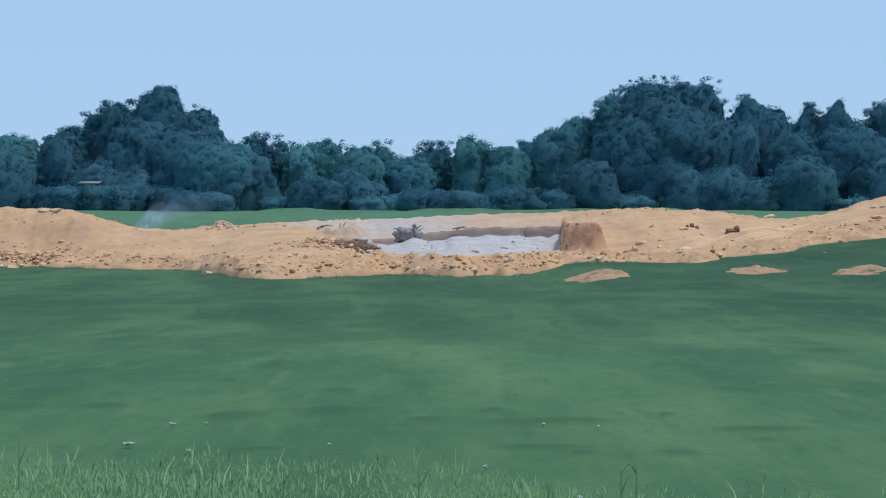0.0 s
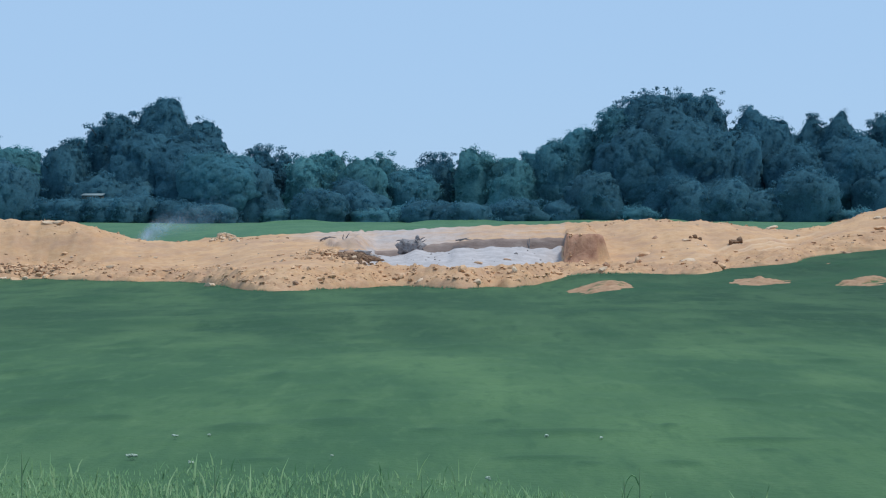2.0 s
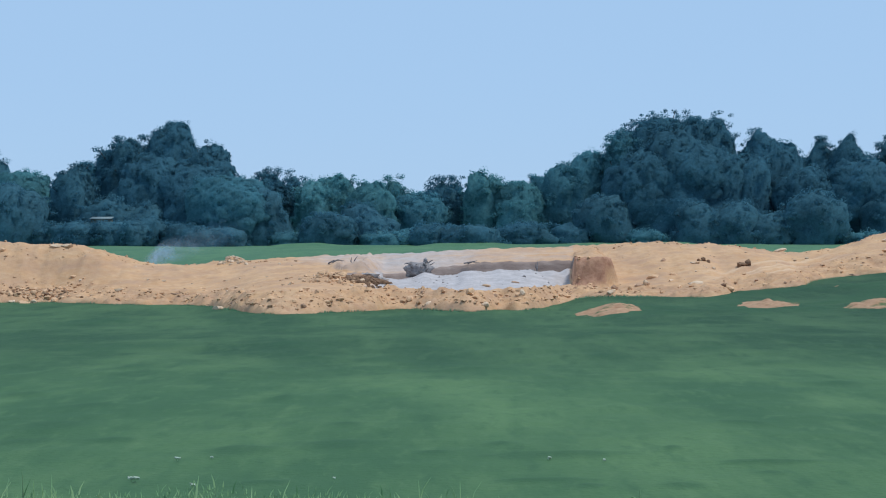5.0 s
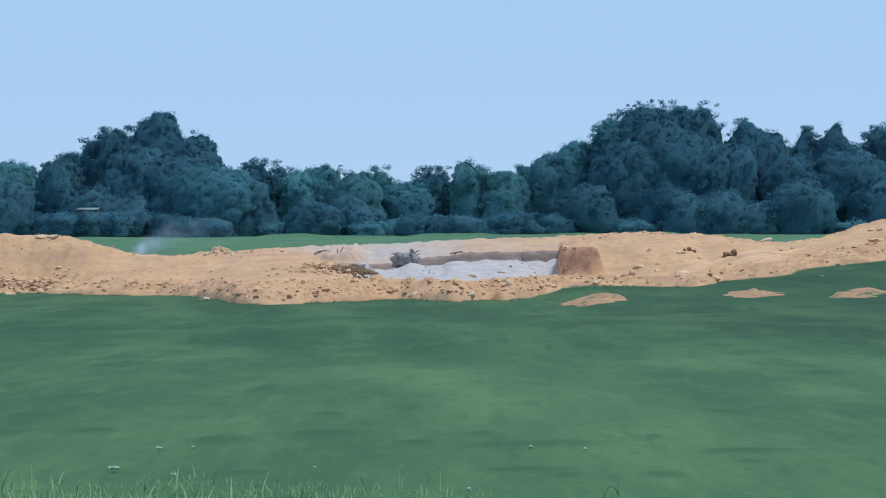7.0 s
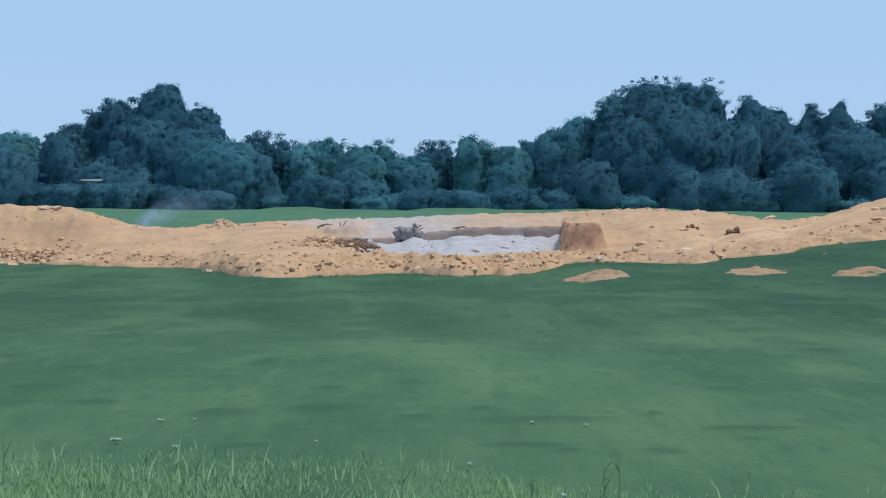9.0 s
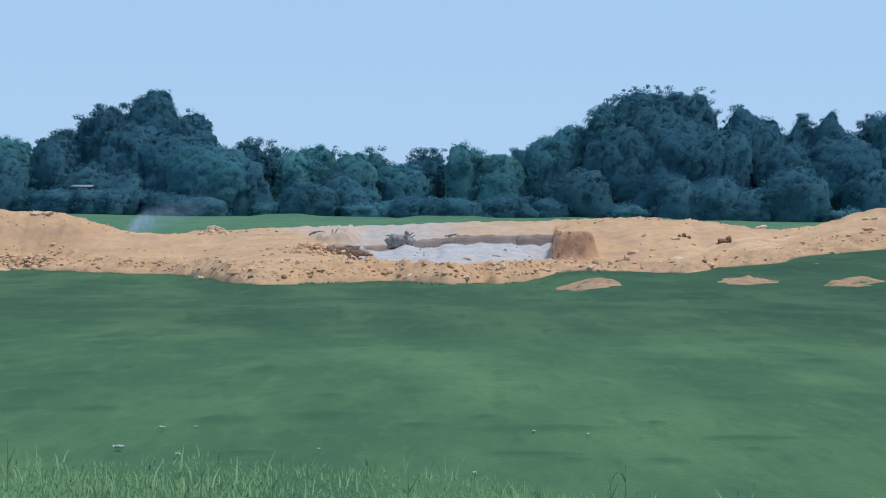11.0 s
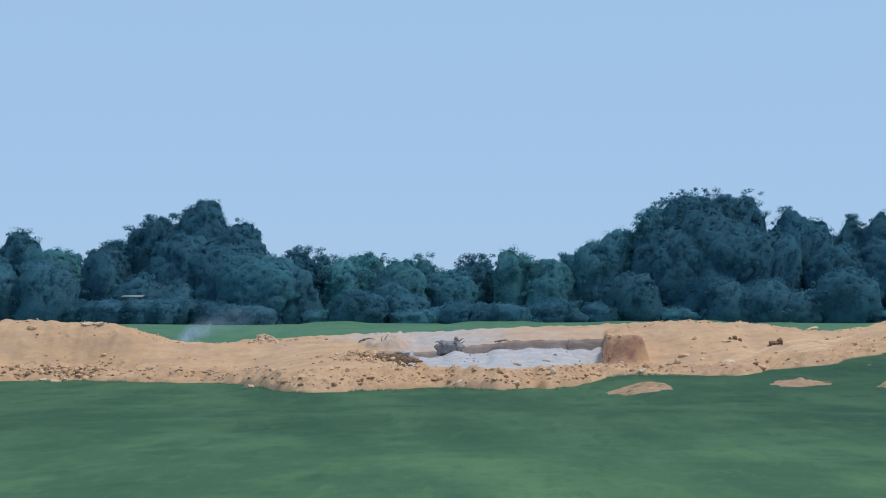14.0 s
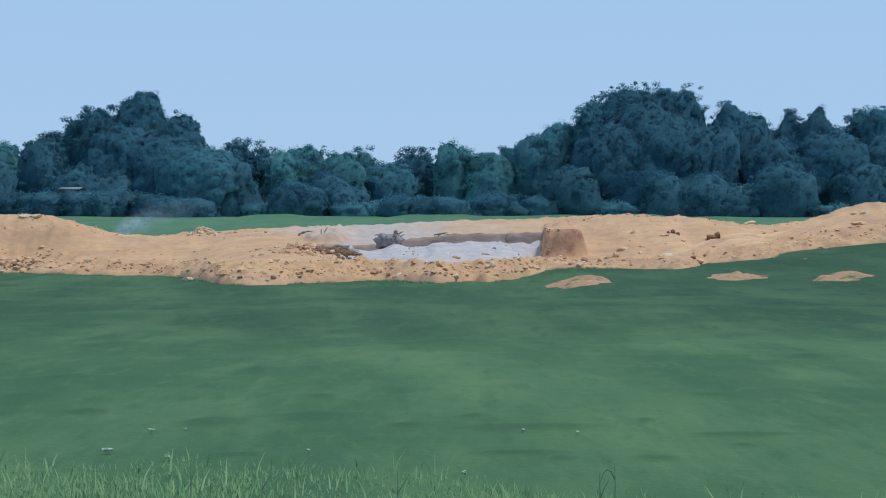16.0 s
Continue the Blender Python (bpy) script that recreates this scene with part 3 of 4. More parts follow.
    for e in ends:
        bm = bmesh.new()
        start = top * rng.uniform(0.5, 0.95)
        bend = start.lerp(Vector(e), 0.6) + Vector((0, 0, 0.03 * h))
        limb(bm, start, bend, 0.007 * h, 0.005 * h), limb(bm, bend, e, 0.005 * h, 0.002 * h)
        part("limb", bm, BARK, trunk)
    return root


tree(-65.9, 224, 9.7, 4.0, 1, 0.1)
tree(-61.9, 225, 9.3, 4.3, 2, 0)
tree(-54.2, 222, 11.0, 2.7, 3, 0.3, leaf=LEAF_DARK_HAZE)
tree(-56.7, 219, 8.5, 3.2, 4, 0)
tree(-49.2, 220, 8.4, 3.9, 5, 0, leaf=LEAF_PALE_HAZE)
tree(-42.9, 216, 9.5, 2.9, 6, 0.2, leaf=LEAF_DARK_HAZE)
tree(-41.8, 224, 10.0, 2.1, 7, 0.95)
tree(-38.5, 223, 13.5, 3.6, 8, 0.6, leaf=LEAF_DARK_HAZE)
tree(-32.9, 224, 14.8, 4.1, 9, 0.25, leaf=LEAF_DARK_HAZE)
tree(-28.0, 220, 11.8, 3.6, 10, 0.15, leaf=LEAF_DARK_HAZE)
tree(-34.9, 218, 10.1, 4.8, 11, 0, leaf=LEAF_DARK_HAZE)
tree(-29.7, 217, 9.4, 4.8, 12, 0, leaf=LEAF_DARK_HAZE)
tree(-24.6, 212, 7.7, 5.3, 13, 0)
tree(-22.2, 226, 9.1, 2.5, 14, 0.8, leaf=LEAF_DARK_HAZE)
tree(-19.7, 228, 9.0, 1.9, 15, 0.9, leaf=LEAF_DARK_HAZE)
tree(-16.5, 220, 7.4, 2.5, 16, 0.2, leaf=LEAF_PALE_HAZE)
tree(-13.8, 222, 8.3, 2.9, 17, 0.3, leaf=LEAF_PALE_HAZE)
tree(-9.7, 220, 7.1, 3.2, 18, 0.1, leaf=LEAF_PALE_HAZE)
tree(-7.7, 226, 7.9, 2.3, 19, 0.6, leaf=LEAF_PALE_HAZE)
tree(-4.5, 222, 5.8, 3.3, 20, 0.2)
tree(-0.8, 226, 7.7, 2.6, 21, 0.8, leaf=LEAF_DARK_HAZE)
tree(3.5, 222, 8.4, 2.9, 22, 0.2, leaf=LEAF_PALE_HAZE)
tree(7.8, 220, 7.3, 3.6, 23, 0.2, leaf=LEAF_PALE_HAZE)
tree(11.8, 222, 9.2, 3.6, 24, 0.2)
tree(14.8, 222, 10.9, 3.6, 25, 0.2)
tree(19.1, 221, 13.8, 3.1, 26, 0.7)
tree(20.8, 217, 11.0, 4.8, 27, 0.0, leaf=LEAF_DARK_HAZE)
tree(23.6, 222, 15.9, 5.9, 28, 0.7, leaf=LEAF_DARK_HAZE)
tree(28.8, 224, 16.0, 4.9, 29, 0.7, leaf=LEAF_DARK_HAZE)
tree(25.1, 218, 12.6, 7.1, 30, 0, leaf=LEAF_DARK_HAZE)
tree(29.3, 216, 10.6, 3.5, 31, 0, leaf=LEAF_DARK_HAZE)
tree(36.0, 222, 13.1, 3.9, 32, 0.1, leaf=LEAF_DARK_HAZE)
tree(33.0, 217, 10.0, 3.2, 33, 0, leaf=LEAF_DARK_HAZE)
tree(42.3, 224, 12.2, 2.8, 34, 0.2, leaf=LEAF_DARK_HAZE)
tree(39.2, 216, 8.4, 3.8, 35, 0, leaf=LEAF_DARK_HAZE)
tree(45.8, 222, 12.8, 3.3, 36, 0.2, leaf=LEAF_DARK_HAZE)
tree(45.8, 217, 9.4, 4.8, 37, 0, leaf=LEAF_DARK_HAZE)
tree(51.1, 226, 13.6, 2.5, 38, 0.6, leaf=LEAF_DARK_HAZE)
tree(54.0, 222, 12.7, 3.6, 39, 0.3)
tree(51.9, 216, 9.0, 3.8, 40, 0, leaf=LEAF_DARK_HAZE)
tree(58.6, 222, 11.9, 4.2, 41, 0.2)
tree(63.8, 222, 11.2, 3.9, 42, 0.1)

# understorey and the wood behind: a few shapes, each copied
rng = np.random.default_rng(77)
SHRUB_SIZES = ((2.4, 2.6), (1.9, 2.6), (3.4, 3.2), (4.8, 3.6), (5.8, 3.8), (1.5, 2.2), (6.8, 3.6), (2.4, 3.2))
SHRUBS = [tree(-66 + 3 * i, 209 + i % 3, high, wide, 100 + i, 0.1, -0.45, LEAF_HAZE if high < 2.0 else LEAF_DARK_HAZE, "rounded green shrub at the edge of the wood", 0.7) for i, (high, wide) in enumerate(SHRUB_SIZES)]
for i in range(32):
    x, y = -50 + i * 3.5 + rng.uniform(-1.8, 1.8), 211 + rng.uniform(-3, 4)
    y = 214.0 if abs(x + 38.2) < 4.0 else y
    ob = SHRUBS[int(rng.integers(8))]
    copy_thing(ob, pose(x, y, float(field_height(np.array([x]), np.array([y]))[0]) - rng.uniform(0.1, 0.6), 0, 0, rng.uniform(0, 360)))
# the palest leaf colour stands for haze in the gaps between crowns
BACK = [tree(-76 + 5 * i, 238, 5.0 + 0.4 * i, 3.8, 200 + i, 0.15, 0.05, LEAF_PALE_HAZE, "dense green tree deep in the wood", 0.15) for i in range(4)]
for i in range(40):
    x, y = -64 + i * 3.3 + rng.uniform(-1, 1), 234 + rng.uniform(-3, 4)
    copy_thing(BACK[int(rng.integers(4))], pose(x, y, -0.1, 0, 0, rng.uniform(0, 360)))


# ---- loose stone and clods on the clay ----
def broken(v, rng, cuts=9):
    """A ball of points cut by planes into a broken stone."""
    v = v.copy()
    for _ in range(cuts):
        n = rng.normal(size=3)
        n /= np.linalg.norm(n)
        over = np.maximum(v @ n - rng.uniform(0.45, 0.8), 0)
        v -= over[:, None] * n
    for _ in range(3):
        n = rng.normal(size=3) * 2.2
        v = v * (1 + 0.14 * np.sin(v @ n + rng.uniform(0, 6)))[:, None]
    return v * (1 + 0.05 * rng.normal(size=(len(v), 1)))


def bank_z(x, y):
    x, y = np.atleast_1d(np.asarray(x, float)), np.atleast_1d(np.asarray(y, float))
    return np.maximum(bank_parts(x, y)[0], field_height(x, y))


def clods(name, x, y, size, material, seed, label, flat=0.75):
    rng = np.random.default_rng(seed)
    shapes = [broken(BALL_1[0], rng, 6) for _ in range(12)]
    z = bank_z(x, y)
    vs, fs = [], []
    for i in range(len(x)):
        a = rng.uniform(0, math.tau)
        turn = np.array([[math.cos(a), -math.sin(a), 0], [math.sin(a), math.cos(a), 0], [0, 0, 1]])
        v = (shapes[i % 12] * (rng.uniform(0.7, 1.4), rng.uniform(0.7, 1.2), flat * rng.uniform(0.6, 1.1))) @ turn.T * size[i]
        vs.append(v + (x[i], y[i], z[i] + size[i] * 0.10))
        fs.append(BALL_1[1] + i * len(v))
    return tagged(mesh_ob(name, np.concatenate(vs), np.concatenate(fs), material, flat=True), label, "clods", kind="stuff")


def front_edge(x):
    """The y of the clay's front edge, found by walking in from the field."""
    line = np.linspace(-28, 27, 500)
    y = np.full(500, 79.0)
    for _ in range(200):
        y = np.where(bank_parts(line, y)[0] < field_height(line, y), y + 0.1, y)
    return np.interp(x, line, y)


rng = np.random.default_rng(11)
n = 2000
x = rng.uniform(-25, 24, n)
y = front_edge(x) + 0.35 + 3.0 * rng.uniform(0, 1, n) ** 1.3
keep = rng.uniform(0, 1, n) > 0.72 * smooth(5.5, 9.0, x) + 0.5 * (1 - smooth(-10, -7, x))
x, y = x[keep], y[keep]
n = len(x)
clods("clay_clods", x, y, 0.04 + 0.15 * rng.uniform(0, 1, n) ** 3, CLOD, 12, "loose orange clay clods along the bank's foot", 0.6)
x = rng.uniform(-25, 24, 110)
y = front_edge(x) + 0.4 + 2.6 * rng.uniform(0, 1, 110)
clods("dark_clods", x, y, 0.04 + 0.14 * rng.uniform(0, 1, 110) ** 3, DARKSOIL, 19, "brown clods among the orange rubble")
x, y = rng.uniform(-24, 24, 300), rng.uniform(88, 103, 300)
keep = (bank_parts(x, y)[1] < 0.3) & (y > front_edge(x) + 0.5)
clods("scattered_clods", x[keep], y[keep], 0.03 + 0.11 * rng.uniform(0, 1, keep.sum()) ** 3, ROCK, 13, "pale stones scattered over the clay slope")
n = 170
x, y = rng.normal(-6.0, 0.8, n), rng.normal(91.4, 0.9, n)
clods("clod_heap", x, y, 0.04 + 0.15 * rng.uniform(0, 1, n) ** 2, CLOD, 14, "heap of broken clay clods beside the pit", 0.9)
n = 120
x, y = rng.normal(-11.7, 0.35, n), rng.normal(101.5, 0.35, n)
clods("crest_clods", x, y, 0.04 + 0.12 * rng.uniform(0, 1, n) ** 2, ROCK, 15, "small pile of pale clods on the crest", 0.9)
x = rng.uniform(-25, 24, 420)
y = np.where(x < -15.5, 101.2, np.where(x < -8, 102.5, 103.6)) + rng.uniform(-1.2, 0.6, 420)
keep = bank_parts(x, y)[1] < 0.15
x, y = x[keep], y[keep]
clods("ridge_clods", x, y, 0.03 + 0.09 * rng.uniform(0, 1, len(x)) ** 3, CLOD, 18, "small clods along the bank's ridge", 0.9)
n = 36
x, y = rng.uniform(-3.6, 5.2, n), rng.uniform(90.5, 98, n)
clods("pit_rubble", x, y, 0.03 + 0.10 * rng.uniform(0, 1, n) ** 3, GREYROCK, 16, "grey broken rubble in the pit")
n = 190
x, y = rng.normal(-21.6, 1.1, n), rng.normal(96.8, 0.8, n)
keep = y > front_edge(x) + 0.3
clods("rubble_pile", x[keep], y[keep], 0.05 + 0.20 * rng.uniform(0, 1, keep.sum()) ** 2, CLOD, 21, "pile of broken pale rubble at the mound's foot", 0.8)
n = 60
x, y = rng.normal(-21.4, 1.1, n), rng.normal(96.7, 0.7, n)
keep = y > front_edge(x) + 0.3
clods("rubble_soil", x[keep], y[keep], 0.05 + 0.18 * rng.uniform(0, 1, keep.sum()) ** 2, EARTH_SHADE, 22, "dark clods among the rubble at the mound's foot", 0.8)
n = 340
x, y = rng.normal(-4.6, 0.55, n), rng.normal(92.2, 0.8, n)
clods("soil_clods", x, y, 0.05 + 0.14 * rng.uniform(0, 1, n) ** 2, EARTH_SHADE, 17, "dark brown soil clods under the grey slab", 0.9)


def rock(x, y, size, seed, material=ROCK, shape=(1.2, 0.9, 0.7), turn=None, lift=0.08, label="pale broken stone lying on the clay bank", name="rock"):
    rng = np.random.default_rng(seed)
    shell = BALL_3 if size > 0.45 else BALL_2
    v = broken(shell[0], rng, 8 if size > 0.45 else 9) * shape * size
    ob = mesh_ob(name, v, shell[1], material, flat=True)
    ob.matrix_world = pose(x, y, float(bank_z(x, y)[0]) + lift * size * shape[2], rng.uniform(-12, 12), rng.uniform(-12, 12), rng.uniform(0, 360) if turn is None else turn)
    return tagged(ob, label, "rock", "stones on the bank")


rock(-10.69, 86.6, 0.24, 1, ROCK, (1.2, 0.8, 0.8), 20)
rock(11.7, 92.16, 0.30, 2, ROCK, (1.2, 0.9, 0.7), 0)
rock(11.4, 92.6, 0.16, 3, DARKSOIL, label="dark clod beside a pale stone")
rock(7.47, 91.26, 0.26, 4, ROCK, (1.3, 0.8, 0.5), 15)
rock(9.22, 92.68, 0.24, 5, ROCK, (0.6, 0.7, 1.0))
rock(8.9, 92.75, 0.20, 6, DARKSOIL, (1.2, 0.9, 0.6), label="dark clod beside a pale stone")
rock(8.48, 92.28, 0.20, 7, CLOD, (0.8, 0.8, 0.9), label="upright orange clay lump")
rock(-20.37, 100.9, 0.24, 8, ROCK, (1.3, 0.8, 0.6), 0, label="whitish boulder on the mound's crest")
rock(-20.95, 100.9, 0.22, 9, ROCK, (1.3, 0.8, 0.5), 0, label="whitish boulder on the mound's crest")
rock(-23.9, 100.8, 0.25, 10, CLOD)
rock(-21.27, 94.54, 0.26, 11, CLOD), rock(-20.71, 94.52, 0.25, 12, ROCK), rock(-20.4, 96.76, 0.30, 13, CLOD)
rock(-22.0, 95.4, 0.24, 14, ROCK), rock(-22.6, 95.0, 0.30, 15, CLOD), rock(-19.9, 95.6, 0.22, 16, CLOD)
rock(0.7, 85.44, 0.28, 17, CLOD, label="brown clay lump at the bank's foot"), rock(1.12, 86.06, 0.24, 18, CLOD)
rock(3.08, 86.6, 0.22, 19, ROCK, (0.7, 0.7, 1.0)), rock(1.35, 84.75, 0.22, 20, ROCK)
rock(-2.03, 87.38, 0.22, 21, CLOD), rock(-1.19, 86.1, 0.24, 22, ROCK)
for x, y, size, seed in ((14.40, 97.1, 0.24, 23), (14.62, 97.3, 0.27, 24), (14.95, 97.5, 0.30, 25), (12.72, 97.9, 0.20, 26), (12.95, 97.8, 0.17, 38), (12.45, 97.7, 0.15, 39)):
    rock(x, y, size, seed, EARTH_SHADE, (1.1, 0.7, 0.8), None, 0.25, label="dark brown lump of turned soil")
rock(12.17, 97.04, 0.22, 27, ROCK, (1.4, 0.8, 0.5), 0)
rock(21.05, 98.72, 0.30, 28, ROCK, (1.5, 0.8, 0.5), 20), rock(19.92, 95.3, 0.26, 29, DARKSOIL, (1.4, 0.8, 0.5), 0, label="dark brown lump of turned soil"), rock(22.65, 99.76, 0.36, 30, CLOD, (1.3, 0.8, 0.6), 30)
rock(23.4, 101.5, 0.30, 31, ROCK, (1.3, 0.8, 0.6)), rock(22.9, 101.9, 0.24, 32, ROCK)
rock(10.74, 98.3, 0.20, 33, DARKSOIL, label="dark brown lump of turned soil"), rock(10.01, 95.46, 0.24, 34, CLOD, (1.4, 0.8, 0.6), 0), rock(10.91, 95.48, 0.26, 35, CLOD), rock(13.14, 91.8, 0.28, 36, CLOD)
rock(17.6, 103.6, 0.22, 37, ROCK, (1.5, 0.8, 0.6), 0, 0.45, label="whitish stone on the crest by the field")
# the pit's broken end: a rounded grey lump over a dark hollow, brown soil beside it
# the dark colour of these first lumps stands for shade in the hollow
for x, y, size, seed in ((-3.50, 93.3, 0.22, 71), (-3.80, 93.1, 0.24, 72), (-3.20, 93.5, 0.18, 74), (-4.10, 93.3, 0.22, 70), (-3.65, 93.8, 0.26, 75), (-4.45, 93.2, 0.20, 76)):
    rock(x, y, size, seed, EARTH_SHADE, (1.5, 0.7, 0.5), 0, 0.8, label="dark earth standing for shade in the hollow at the pit's end", name="earth_lump")
for x, y, size, seed in ((-3.95, 94.3, 0.30, 77), (-3.60, 94.5, 0.24, 78), (-4.30, 94.2, 0.26, 79)):
    rock(x, y, size, seed, GREYROCK, (1.5, 0.8, 0.55), 0, 0.5, label="grey earth lump broken off the pit's edge", name="earth_lump")
rock(-5.5, 92.9, 0.40, 73, DARKSOIL, (1.4, 0.8, 0.6), 0, 0.2, label="brown soil lump at the pit's end", name="earth_lump")
rock(-4.8, 93.2, 0.36, 44, DARKSOIL, (1.4, 0.8, 0.6), 0, label="dark soil lump under the slab")
rock(-5.4, 92.6, 0.34, 45, CLOD, label="orange clay lump in the heap"), rock(-6.3, 91.6, 0.30, 46, CLOD, label="orange clay lump in the heap"), rock(-4.4, 91.8, 0.26, 47, ROCK)
# a dark lump is added in place of the dark slot here
rock(5.48, 92.5, 0.30, 48, DARKSOIL, (1.1, 0.6, 0.4), 0, 0.1, label="dark lump standing for a dark slot at the pit's end")
rock(3.01, 92.06, 0.18, 49, DARKSOIL, (1.5, 0.8, 0.4), 0, label="brown clay lump on the grey rubble"), rock(1.49, 90.4, 0.18, 50, CLOD, (1.4, 0.8, 0.4), 0, label="brown clay lump on the grey rubble")
# a flat clod is added in place of the ledge's dark slit
rock(-13.56, 93.6, 0.25, 51, DARKSOIL, (1.6, 0.5, 0.2), 0, label="flat dark clod standing for a dark slit at the ledge")

# more dark lumps in place of the shaded gaps under the shoulder
for x, y, size, seed in ((-3.95, 92.5, 0.30, 61), (-3.70, 92.8, 0.26, 62), (-3.50, 93.4, 0.22, 63), (-4.2, 92.5, 0.24, 64), (-4.6, 91.6, 0.22, 65), (-5.0, 91.6, 0.20, 66)):
    rock(x, y, size, seed, EARTH_SHADE, (1.3, 0.8, 0.6), label="dark earth lump standing for shaded gaps at the pit's end")


def stump(x, y):
    """An uprooted stump: a knotted body with roots that fork from it."""
    rng = np.random.default_rng(9)
    root = new("tree_stump")
    root.matrix_world = pose(x, y, float(bank_z(x, y)[0])) @ Matrix.Diagonal((1.25, 1.05, 1.15, 1))
    tagged(root, "grey uprooted tree stump with roots in the pit", "stump")
    d = BALL_3[0]
    bumps = 1 + 0.22 * np.sin(d[:, 0] * 7 + 1) * np.sin(d[:, 2] * 6) + 0.15 * np.sin(d[:, 1] * 9 + d[:, 2] * 5)
    mesh_ob("body", d * bumps[:, None] * (0.56, 0.4, 0.36) + (0, 0, 0.22), BALL_3[1], ROOT, root)
    for i in range(26):
        bm = bmesh.new()
        a, lift = rng.uniform(0, math.tau), rng.uniform(0.05, 0.6)
        p = Vector((0.36 * math.cos(a), 0.3 * math.sin(a), lift))
        q = p + Vector((0.16 * math.cos(a), 0.12 * math.sin(a), rng.uniform(-0.1, 0.14)))
        r = q + Vector((rng.uniform(-0.12, 0.16), rng.uniform(-0.08, 0.08), rng.uniform(-0.14, 0.12)))
        limb(bm, p, q, 0.04, 0.028, 5), limb(bm, q, r, 0.028, 0.010, 5)
        part("root", bm, ROOT, root)
    bm = bmesh.new()
    limb(bm, (0.28, 0, 0.45), (0.31, 0, 0.72), 0.09, 0.08, 8), limb(bm, (0.31, 0, 0.72), (0.32, 0, 0.80), 0.08, 0.01, 8)
    part("snag", bm, ROOT, root, "dark broken snag")


stump(-1.85, 98.4)


def roots(x, y, z, ends, label):
    """A few bare roots that hang from the bank."""
    root = new("tree_roots")
    root.matrix_world = pose(x, y, z)
    tagged(root, label, "roots", "roots in the bank")
    for a, b, c in ends:
        bm = bmesh.new()
        limb(bm, a, b, 0.045, 0.035), limb(bm, b, c, 0.035, 0.012)
        part("root", bm, ROOT, root)


roots(-6.0, 98.9, float(bank_z(-6.0, 98.9)[0]), (((-0.3, 0, 0.0), (0, 0, 0.14), (0.35, 0, 0.08)), ((-0.5, 0.2, -0.05), (-0.2, 0, 0.1), (0.1, 0, 0.1))), "dark bare root lying on the grey bank")
roots(-5.2, 98.4, float(bank_z(-5.2, 98.4)[0]), (((0, 0, -0.1), (0.1, 0, 0.15), (0.25, 0, 0.38)), ((0, 0, -0.1), (-0.1, 0, 0.1), (-0.05, 0, 0.3))), "forked bare roots standing out of the bank")
roots(4.3, 100.0, -0.85, (((0, 0, -0.1), (0.02, -0.06, 0.35), (0.06, -0.02, 0.75)), ((0.05, 0.0, 0.2), (-0.06, -0.06, 0.45), (-0.02, 0.0, 0.7))), "dark root hanging down the pit wall")
roots(0.9, 100.2, -0.25, (((-0.4, 0, 0.02), (0, -0.05, 0.1), (0.45, 0, 0.05)), ((-0.2, 0, 0.0), (0.1, -0.05, 0.12), (0.3, 0, 0.16))), "dark bare root along the pit's rim")


def spill():
    k = Mat("clay_spill", 0.95, 0.15)
    n1, n2 = k.noise(1.5, 5, 0.65, stretch=(0.7, 0.8, 1)), k.noise(5, 5, 0.6, stretch=(0.6, 0.5, 1))
    c = k.ramp(n2, (0.3, (0.33, 0.185, 0.105)), (0.7, (0.49, 0.305, 0.185)))
    c = k.mix(k.ramp(n1, (0.54, 0.0), (0.64, 0.9)), c, (0.055, 0.125, 0.050))
    k.bump(n2, 0.6, 0.06)
    return k.color(c).m


SPILL = spill()


def dirt_patch(x, y, rx, ry, high, seed, label):
    """A low spill of clay in the grass with a ragged edge."""
    us = np.linspace(-1.3, 1.3, 60)
    gx, gy = np.meshgrid(us * rx, us * ry)
    d = np.hypot(gx / rx, gy / ry) + 0.30 * fbm(gx * 1.3 + seed, gy * 0.7, seed, 4) + 0.22 * fbm(gx * 1.2, gy * 2.6, seed + 5, 3)
    dome = high * np.clip(1.05 - d, -0.3, 1) ** 1 + 0.05 * fbm(gx * 2.5, gy * 2.5, seed + 3, 3) * np.clip(1.1 - d, 0, 1)
    v, f = sheet(us * rx, us * ry, field_height(gx + x, gy + y) + dome)
    keep = (d.ravel()[f] < 1.2).all(1)
    v = v + (x, y, 0)
    return tagged(mesh_ob("dirt_patch", v, f[keep], SPILL), label, "dirt patch", "patches of clay in the grass")


dirt_patch(6.45, 77.0, 1.2, 3.0, 0.30, 3, "low spill of pale clay in the grass")
dirt_patch(12.9, 78.8, 1.15, 2.6, 0.22, 5, "thin brown clay spill with grass growing through")
dirt_patch(15.9, 72.3, 1.0, 2.6, 0.22, 7, "low orange clay spill in the grass")
dirt_patch(17.8, 87.4, 0.5, 0.4, 0.06, 9, "small pale clay spill near the bank")


# ---- a shed among the trees ----
PAINT = stone("painted_boards", (0.06, 0.075, 0.07), (0.10, 0.115, 0.10), 2.0)
TIN = stone("weathered_tin", (0.16, 0.21, 0.22), (0.25, 0.30, 0.31), 4.0)


